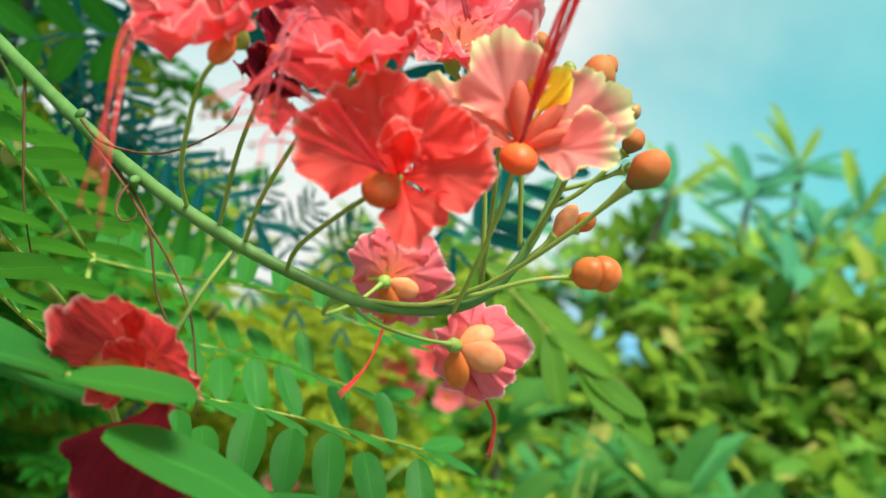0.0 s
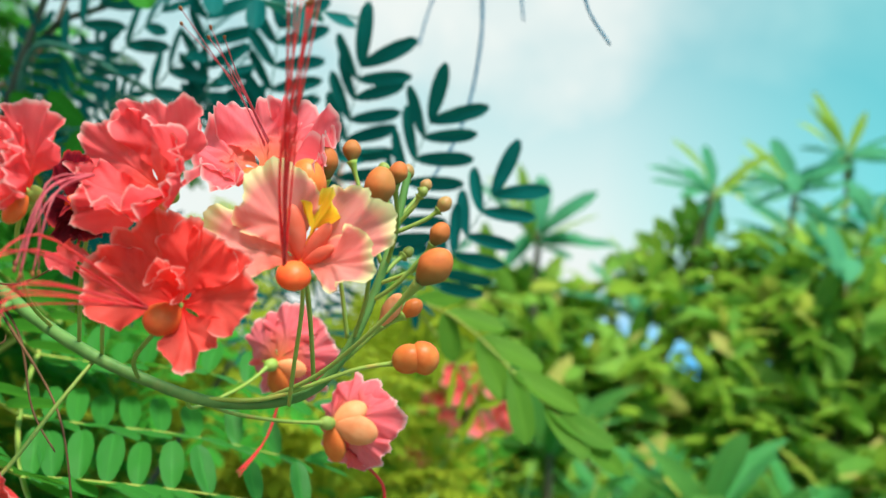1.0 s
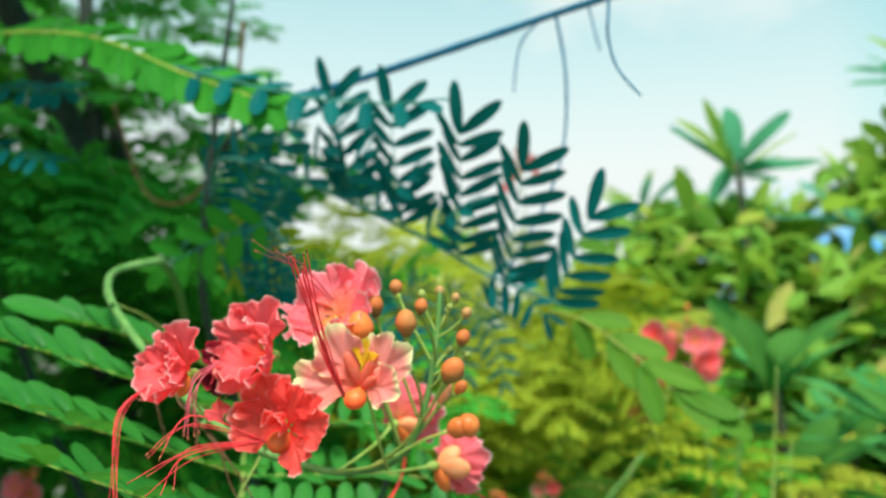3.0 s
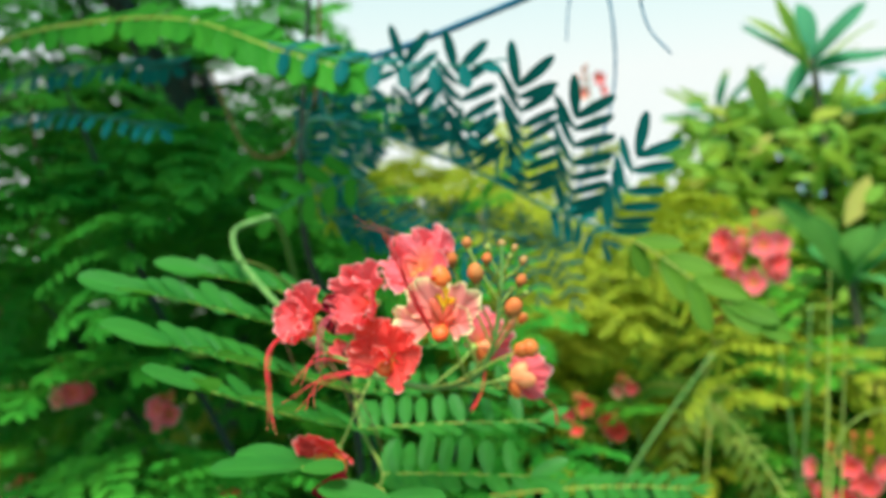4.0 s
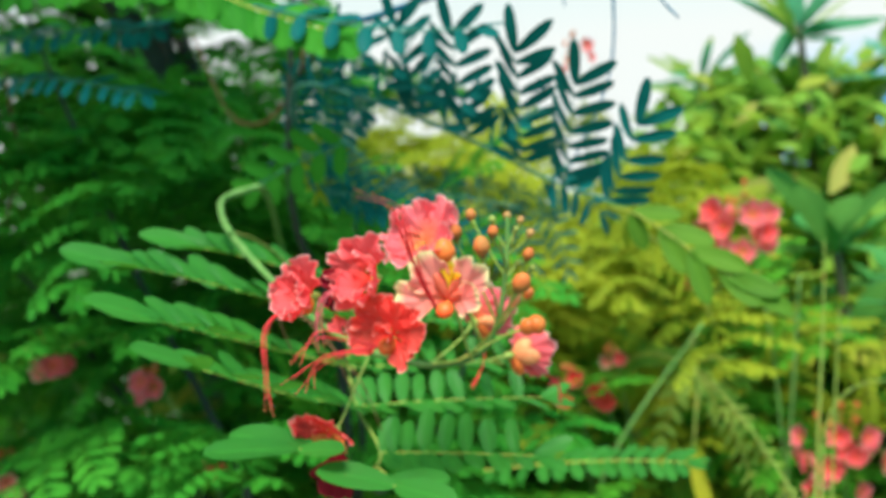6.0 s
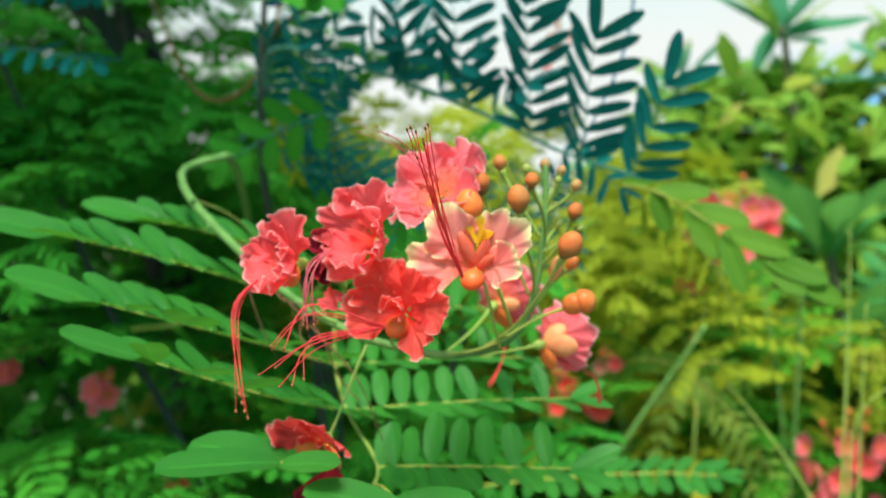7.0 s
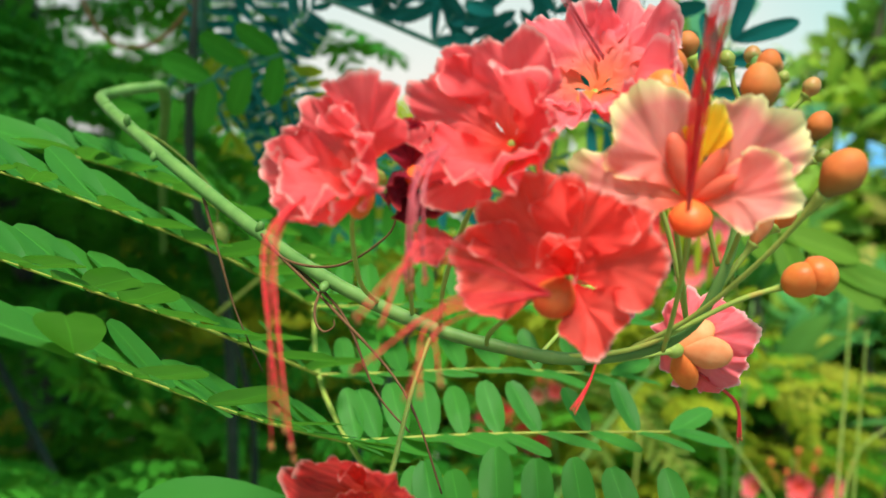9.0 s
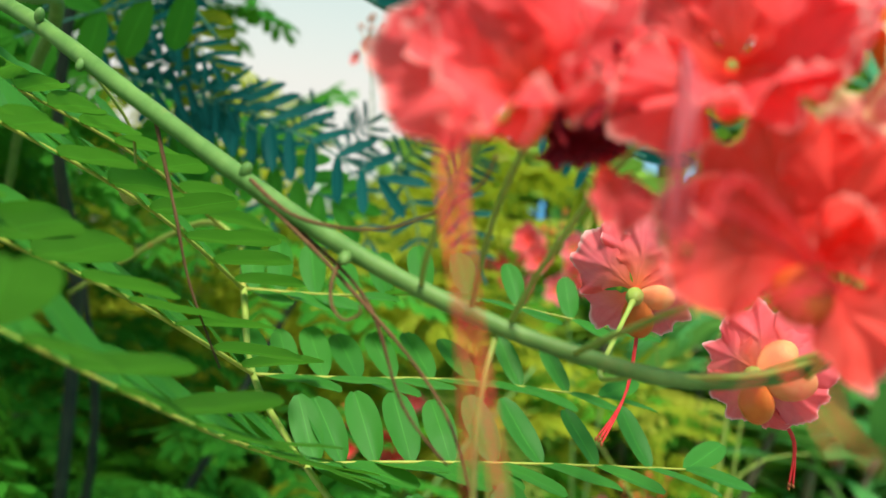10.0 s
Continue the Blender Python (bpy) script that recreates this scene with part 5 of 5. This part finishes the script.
broad_tree((1.3, 3.9, 0), [(1.25, 3.9, 2.85), (1.5, 3.8, 2.7), *tips_in((1.35, 3.6, 2.0), (0.45, 0.3, 0.55), 15, 3)], 203, 16, 1.1)
broad_tree((-0.35, 4.2, 0), tips_in((-0.4, 4.1, 1.75), (0.5, 0.3, 0.4), 16, 4), 204, 16)
broad_tree((0.55, 2.2, 0), tips_in((0.6, 2.1, 1.2), (0.5, 0.25, 0.3), 16, 5), 205, 15, 0.95)
broad_tree((2.1, 4.2, 0), tips_in((2.1, 4.2, 2.2), (0.5, 0.4, 0.7), 16, 6), 206, 16, 1.1)
broad_tree((1.25, 2.9, 0), tips_in((1.25, 2.8, 1.6), (0.45, 0.3, 0.45), 16, 8), 207, 15)
broad_tree((0.25, 1.25, 0), [(0.34, 1.35, 1.42), (0.42, 1.3, 1.3), (0.46, 1.15, 1.15), (0.55, 1.4, 1.3)], 208, 15, 0.75, 0.016, "young broad-leaved plant with long green leaves")


# ---- far hedge ----
def hedge(centre, radii, count, leaf, seed, material, name, label):
    g = np.random.default_rng(seed)
    base = leaflet_data(1.0, 0.42, 0.2, seed, 3, 2, 0.2, 0.1)
    bv, bf = np.asarray(base[0]), np.asarray(base[1])
    p = g.normal(size=(count, 3))
    p /= np.linalg.norm(p, axis=1)[:, None]
    p *= g.uniform(0.3, 1.0, (count, 1)) ** 0.5
    lump = np.array([0.75 + 0.45 * noise.noise(Vector(q) * 2.2 + Vector((seed, 0, 0))) for q in p])
    p = p * lump[:, None] * np.asarray(radii) + np.asarray(centre)
    p[:, 2] = np.maximum(p[:, 2], 0.05)
    p = p[[not in_opening(Vector(q)) for q in p]]
    count = len(p)
    y = g.normal(size=(count, 3))
    y[:, 2] = y[:, 2] * 0.6 + 0.1
    y /= np.linalg.norm(y, axis=1)[:, None]
    z = g.normal(size=(count, 3)) * 0.5 + np.array([0, 0, 1.0])
    x = np.cross(y, z)
    x /= np.linalg.norm(x, axis=1)[:, None]
    z = np.cross(x, y)
    s = leaf * g.uniform(0.6, 1.3, (count, 1, 1))
    v = p[:, None, :] + s * (bv[None, :, 0:1] * x[:, None, :] + bv[None, :, 1:2] * y[:, None, :] + bv[None, :, 2:3] * z[:, None, :])
    f = bf[None] + (np.arange(count) * len(bv))[:, None, None]
    ob = new(name, mesh_of(name, v.reshape(-1, 3).tolist(), [tuple(q) for q in f.reshape(-1, 4).tolist()], base[2] * count, base[3] * count))
    ob.data.materials.append(material)
    return tagged(ob, label, "foliage", kind="stuff")


hedge((0.6, 5.6, 0.7), (3.2, 0.8, 1.05), 4200, 0.16, 1, LEAF_FAR, "hedge_foliage", "sunlit yellow-green hedge foliage")
hedge((-2.6, 4.8, 0.75), (2.2, 0.9, 1.25), 4200, 0.15, 2, LEAF_FAR, "hedge_foliage", "shaded green hedge foliage")
hedge((-3.3, 3.2, 0.9), (1.6, 0.8, 1.2), 4200, 0.13, 3, LEAF_DEEP, "hedge_foliage", "dense dark green foliage")
hedge((2.4, 3.6, 0.8), (1.3, 1.0, 1.2), 2600, 0.15, 4, LEAF_FAR, "hedge_foliage", "green hedge foliage")
hedge((-0.3, 4.5, 1.05), (1.0, 0.4, 1.3), 1100, 0.17, 9, LEAF_FAR, "hedge_foliage", "dense sunlit hedge foliage")
hedge((0.8, 4.6, 1.15), (1.0, 0.4, 1.6), 900, 0.18, 10, LEAF_FAR, "hedge_foliage", "dense sunlit hedge foliage")
hedge((1.9, 4.8, 1.25), (1.1, 0.4, 1.9), 1000, 0.18, 11, LEAF_FAR, "hedge_foliage", "dense sunlit hedge foliage")
hedge((0.5, 9.0, 0.6), (9.0, 1.2, 1.25), 6000, 0.26, 5, LEAF_FAR, "hedge_foliage", "far green trees along the garden edge")
hedge((1.35, 2.6, 1.0), (1.4, 0.35, 1.0), 3800, 0.15, 7, LEAF_FAR, "hedge_foliage", "long green leaves of a garden hedge")
hedge((0.3, 2.75, 1.15), (1.15, 0.35, 1.0), 4000, 0.14, 8, LEAF_FAR, "hedge_foliage", "long yellow-green leaves of a garden hedge")
hedge((1.3, 2.75, 1.75), (1.35, 0.3, 0.5), 2400, 0.13, 12, LEAF_FAR, "hedge_foliage", "green leaves under the trees")
hedge((0.0, 3.15, 1.82), (0.6, 0.25, 0.24), 650, 0.13, 13, LEAF_FAR, "hedge_foliage", "sunlit leaves along the top of the hedge")
hedge((0.85, 3.15, 2.05), (0.7, 0.25, 0.28), 800, 0.13, 14, LEAF_FAR, "hedge_foliage", "sunlit leaves along the top of the hedge")
hedge((0.3, 2.0, 0.35), (1.6, 0.7, 0.6), 2600, 0.12, 6, LEAF_MID, "undergrowth", "dark green undergrowth")


# ---- climbing stems, vines and pods ----
def strand(name, points, radius, material, label, category, group="", thin=0.35):
    v, f = tube_data(spline(points, 7), lambda u: radius * (1 - thin * u), 7, 0.1, len(points))
    ob = new(name, mesh_of(name, v, f))
    ob.data.materials.append(material)
    return tagged(ob, label, category, group)


strand("bare_branch", [(-0.333, 0.6, 1.74), (-0.28, 0.61, 1.753), (-0.21, 0.62, 1.767), (-0.083, 0.62, 1.795), (0.034, 0.62, 1.821), (0.2, 0.62, 1.85), (0.5, 0.66, 1.88)], 0.0042, VINE_FRINGED, "long thin bare branch sloping against the sky", "branch")
strand("bare_branch", [(-0.334, 0.6, 1.7), (-0.31, 0.585, 1.715), (-0.28, 0.58, 1.727), (-0.25, 0.58, 1.745)], 0.003, BARK_DARK, "short dark side branch", "branch")
strand("hanging_vine", [(-0.016, 0.62, 1.812), (-0.007, 0.62, 1.76), (-0.008, 0.62, 1.7), (-0.02, 0.61, 1.65), (-0.05, 0.6, 1.59)], 0.0014, VINE_FRINGED, "thin dry vine hanging from the bare branch", "vine", "vines on the bare branch")
strand("hanging_vine", [(0.05, 0.61, 1.822), (0.054, 0.5, 1.81), (0.062, 0.44, 1.742), (0.062, 0.44, 1.724), (0.068, 0.44, 1.704), (0.082, 0.44, 1.686)], 0.0011, VINE_FRINGED, "short curved vine end", "vine", "vines on the bare branch")
strand("hanging_vine", [(-0.03, 0.62, 1.806), (-0.045, 0.62, 1.79), (-0.05, 0.62, 1.77), (-0.052, 0.62, 1.745)], 0.0011, VINE_FRINGED, "short vine with a dry flower knot", "vine", "vines on the bare branch")
strand("hanging_vine", [(0.012, 0.62, 1.816), (0.016, 0.62, 1.8), (0.022, 0.62, 1.775)], 0.0011, VINE_FRINGED, "short pale vine end", "vine", "vines on the bare branch")
strand("hanging_vine", [(-0.373, 0.694, 1.867), (-0.381, 0.694, 1.763), (-0.398, 0.694, 1.714), (-0.441, 0.694, 1.676), (-0.492, 0.694, 1.691), (-0.539, 0.694, 1.79)], 0.0022, TWIG, "brown vine hanging in a loop", "vine")
strand("hanging_vine", [(-0.859, 0.694, 1.777), (-0.85, 0.694, 1.707), (-0.84, 0.694, 1.658), (-0.88, 0.694, 1.57), (-0.962, 0.694, 1.463)], 0.0022, TWIG, "brown vine hanging in the shade", "vine")


strand("green_stalk", [(0.13, 1.0, 0.6), (0.13, 0.95, 1.119), (0.135, 0.95, 1.231), (0.146, 0.95, 1.4), (0.151, 0.95, 1.509)], 0.004, PEDICEL, "upright pale green stalk of the shrub", "stalk", "bare green stalks", 0.85)
strand("green_stalk", [(-0.62, 1.6, 0.55), (-0.293, 1.55, 1.012), (-0.15, 1.55, 1.208), (-0.057, 1.55, 1.4), (-0.04, 1.55, 1.44)], 0.0075, PEDICEL, "slanting pale green stalk", "stalk", "bare green stalks", 0.4)
strand("green_stalk", [(0.16, 1.0, 0.6), (0.15, 0.96, 1.1), (0.153, 0.96, 1.25), (0.165, 0.96, 1.43)], 0.003, PEDICEL, "thin upright green stalk", "stalk", "bare green stalks", 0.8)
strand("green_stalk", [(0.13, 0.97, 0.9), (0.14, 0.95, 1.2), (0.15, 0.95, 1.3), (0.18, 0.95, 1.339), (0.223, 0.95, 1.351)], 0.0025, PEDICEL, "thin green stalk bending over", "stalk", "bare green stalks", 0.8)
strand("green_stalk", [(0.18, 0.95, 1.0), (0.14, 0.92, 1.165), (0.115, 0.92, 1.21), (0.07, 0.92, 1.285), (0.023, 0.92, 1.348)], 0.003, PEDICEL, "pale green stalk leaning across", "stalk", "bare green stalks", 0.8)
strand("green_stalk", [(-1.5, 0.9, 1.28), (-1.146, 0.8, 1.353), (-0.92, 0.8, 1.382), (-0.731, 0.8, 1.413), (-0.64, 0.84, 1.42)], 0.006, RACHIS, "yellow-green stalk lying across the shade", "stalk", "bare green stalks", 0.6)
strand("green_stalk", [(-0.085, 1.45, 1.275), (-0.07, 1.37, 1.24), (-0.072, 1.35, 1.19), (-0.0765, 1.35, 1.14)], 0.0026, PEDICEL, "thin green stalk bearing a seed pod", "stalk", "bare green stalks", 0.3)
sunny, sunny_inv = compound_leaf("feathery_leaf", "yellow-green feathered leaf hanging in the sun", (-0.09, 1.45, 1.275))
kw = dict(owner_inv=sunny_inv, radius=0.0022)
YELLOWED = leaflet_set(LEAF_YOUNG)
HUB = Vector((-0.09, 1.45, 1.275))
for k, (b, n, blades, wide) in enumerate((((0.075, 1.4, 1.05), 15, YELLOWED, 0.45), ((0.02, 1.4, 1.07), 13, YELLOWED, 0.45), ((0.0, 1.42, 1.262), 8, FRESH, 0.5), ((-0.235, 1.42, 1.27), 12, FRESH, 0.55), ((-0.14, 1.42, 1.15), 7, YELLOWED, 0.8))):
    b = Vector(b)
    pinna(sunny, [HUB, HUB.lerp(b, 0.5) + Vector((0.0, 0, 0.022)), b], n, 0.034, (0.1, -0.8, 0.6), 15, 15, 38, seed=170 + k, blades=blades, width=wide, **kw)


# ---- flower heads further off ----
FAR_PETALS = [petal_mesh(0.022, 0.021, 0.11, s, 0.2, nu=10, nv=8) for s in (1.1, 2.3, 3.7, 4.9, 6.2)]


def far_flower_mesh(material):
    chunks = []
    for k, p in enumerate(FAR_PETALS):
        a = radians(18 + 72 * k)
        d = Vector((math.cos(a), math.sin(a), 0.35))
        chunks.append((p, frame_of((0, 0, 0), d, (-0.35 * math.cos(a), -0.35 * math.sin(a), 1))))
    me = mesh_of("blossom", *merge(chunks))
    me.materials.append(material)
    return me


FAR_FLOWERS = [far_flower_mesh(PETAL_CORAL), far_flower_mesh(PETAL_RED), far_flower_mesh(PETAL_PINK), far_flower_mesh(PETAL_PALE)]


def flower_head(at, count, seed, size=0.05, stem_to=None, scale=1.0, kinds=(0, 1, 2), label="cluster of coral red ruffled blossoms on a green stalk"):
    g = random.Random(seed)
    c = Vector(at)
    t = thing("flower_head", label, "flower", "flower heads further off", at=at)
    inv = Matrix.Translation(-c)
    foot = Vector(stem_to) if stem_to else c + Vector((g.uniform(-0.05, 0.05), 0.05, -0.35))
    v, f = tube_data(spline([foot, foot.lerp(c, 0.6) + Vector((0.02, 0, 0)), c + Vector((0, 0, size * 1.2))], 6), lambda u: 0.003 - 0.002 * u, 7)
    o = part("stem", mesh_of("stem", v, f), STEM, t)
    o.matrix_parent_inverse = inv
    for i in range(count):
        a = i * 2.4
        r = size * g.uniform(0.5, 1.0)
        p = c + Vector((r * math.cos(a), r * math.sin(a) * 0.7 - 0.01, g.uniform(-0.7, 0.8) * size))
        d = (p - c) + Vector((0, -0.03, 0.01))
        o = part("blossom", FAR_FLOWERS[kinds[g.randrange(len(kinds))]], None, t, m=frame_of(p, Vector((0, 0, 1)) + Vector((0.3, 0.2, 0)) * g.uniform(-1, 1), d, scale * g.uniform(0.8, 1.1)))
        o.matrix_parent_inverse = inv
    for i in range(5):
        p = c + Vector((g.uniform(-0.5, 0.5) * size, g.uniform(-0.3, 0.3) * size, size * g.uniform(0.8, 1.5)))
        v, f = egg_data(p, (0, 0, 1), 0.012, 0.01, 6, 8)
        v2, f2 = tube_data([c + Vector((0, 0, size * 0.3)), c.lerp(p, 0.6), p - Vector((0, 0, 0.005))], 0.0008, 5)
        o = part("bud", mesh_of("bud", *join([(v, f), (v2, f2)])), BUD_ORANGE, t)
        o.matrix_parent_inverse = inv
    return t


flower_head((-0.005, 1.5, 1.505), 15, 301, 0.06, (0.06, 1.48, 1.0), 1.15, (0, 2))
flower_head((0.144, 1.4, 1.132), 17, 302, 0.068, (0.13, 1.55, 0.7), 1.0, (0, 2, 3))
flower_head((-0.257, 1.25, 1.265), 3, 303, 0.024, (-0.3, 1.5, 0.9), 0.8, (1, 0))
flower_head((-0.212, 1.3, 1.245), 2, 309, 0.013, (-0.25, 1.5, 0.9), 1.0, (1, 1))
flower_head((-0.195, 1.3, 1.303), 2, 312, 0.018, (-0.23, 1.5, 0.95), 0.7, (0, 3))
flower_head((-0.115, 2.1, 1.285), 6, 313, 0.05, (-0.1, 2.15, 0.8), 1.1, (3, 2), "faded pale pink blossoms low in the shrub")
flower_head((-0.879, 0.76, 1.37), 5, 304, 0.03, (-0.85, 0.95, 1.0), 0.9, (3, 2))
flower_head((-0.692, 0.76, 1.342), 3, 305, 0.02, (-0.68, 0.95, 1.0), 0.9, (3, 2))
flower_head((-0.994, 0.76, 1.188), 5, 306, 0.03, (-0.95, 0.95, 0.9), 1.0, (3, 2))
flower_head((-0.588, 0.76, 1.243), 2, 307, 0.012, (-0.6, 0.95, 0.9), 0.7, (0, 1))
flower_head((-0.37, 1.75, 1.87), 4, 308, 0.05, (-0.4, 1.9, 1.4), 0.8, (3, 2), "small pink blossoms on a thin stalk")
flower_head((-0.095, 1.75, 1.49), 5, 310, 0.03, (-0.12, 1.78, 1.0), 0.8, (0, 2), "loose salmon blossoms at the top of a stalk")
flower_head((-0.124, 1.75, 1.4), 7, 311, 0.02, (-0.12, 1.78, 0.9), 0.75, (2, 0), "narrow column of drooping salmon blossoms")


def pod(at, tip, width, seed):
    g = random.Random(seed)
    a, b = Vector(at), Vector(tip)
    ln = (b - a).length
    v, f, u, m = leaflet_data(ln, width, 0.1, seed, 8, 4, 0.5, 0.03)
    back = [(x, y, z - 0.003 * (1 - abs(x) / (width * 0.6))) for x, y, z in v]
    me = mesh_of("seed_pod", v + back, f + [tuple(i + len(v) for i in reversed(q)) for q in f], u + u, m + m)
    me.materials.append(POD)
    ob = new("seed_pod", me)
    ob.matrix_basis = frame_of(a, b - a, (g.uniform(-0.3, 0.3), -1, 0))
    return tagged(ob, "flat yellow-green seed pod hanging from the shrub", "seed pod", "seed pods")


pod((-0.077, 1.35, 1.147), (-0.051, 1.35, 1.018), 0.033, 1)
pod((-1.1, 0.8, 1.3), (-1.11, 0.8, 1.19), 0.022, 2)
pod((-1.13, 0.82, 1.33), (-1.15, 0.82, 1.24), 0.05, 3)
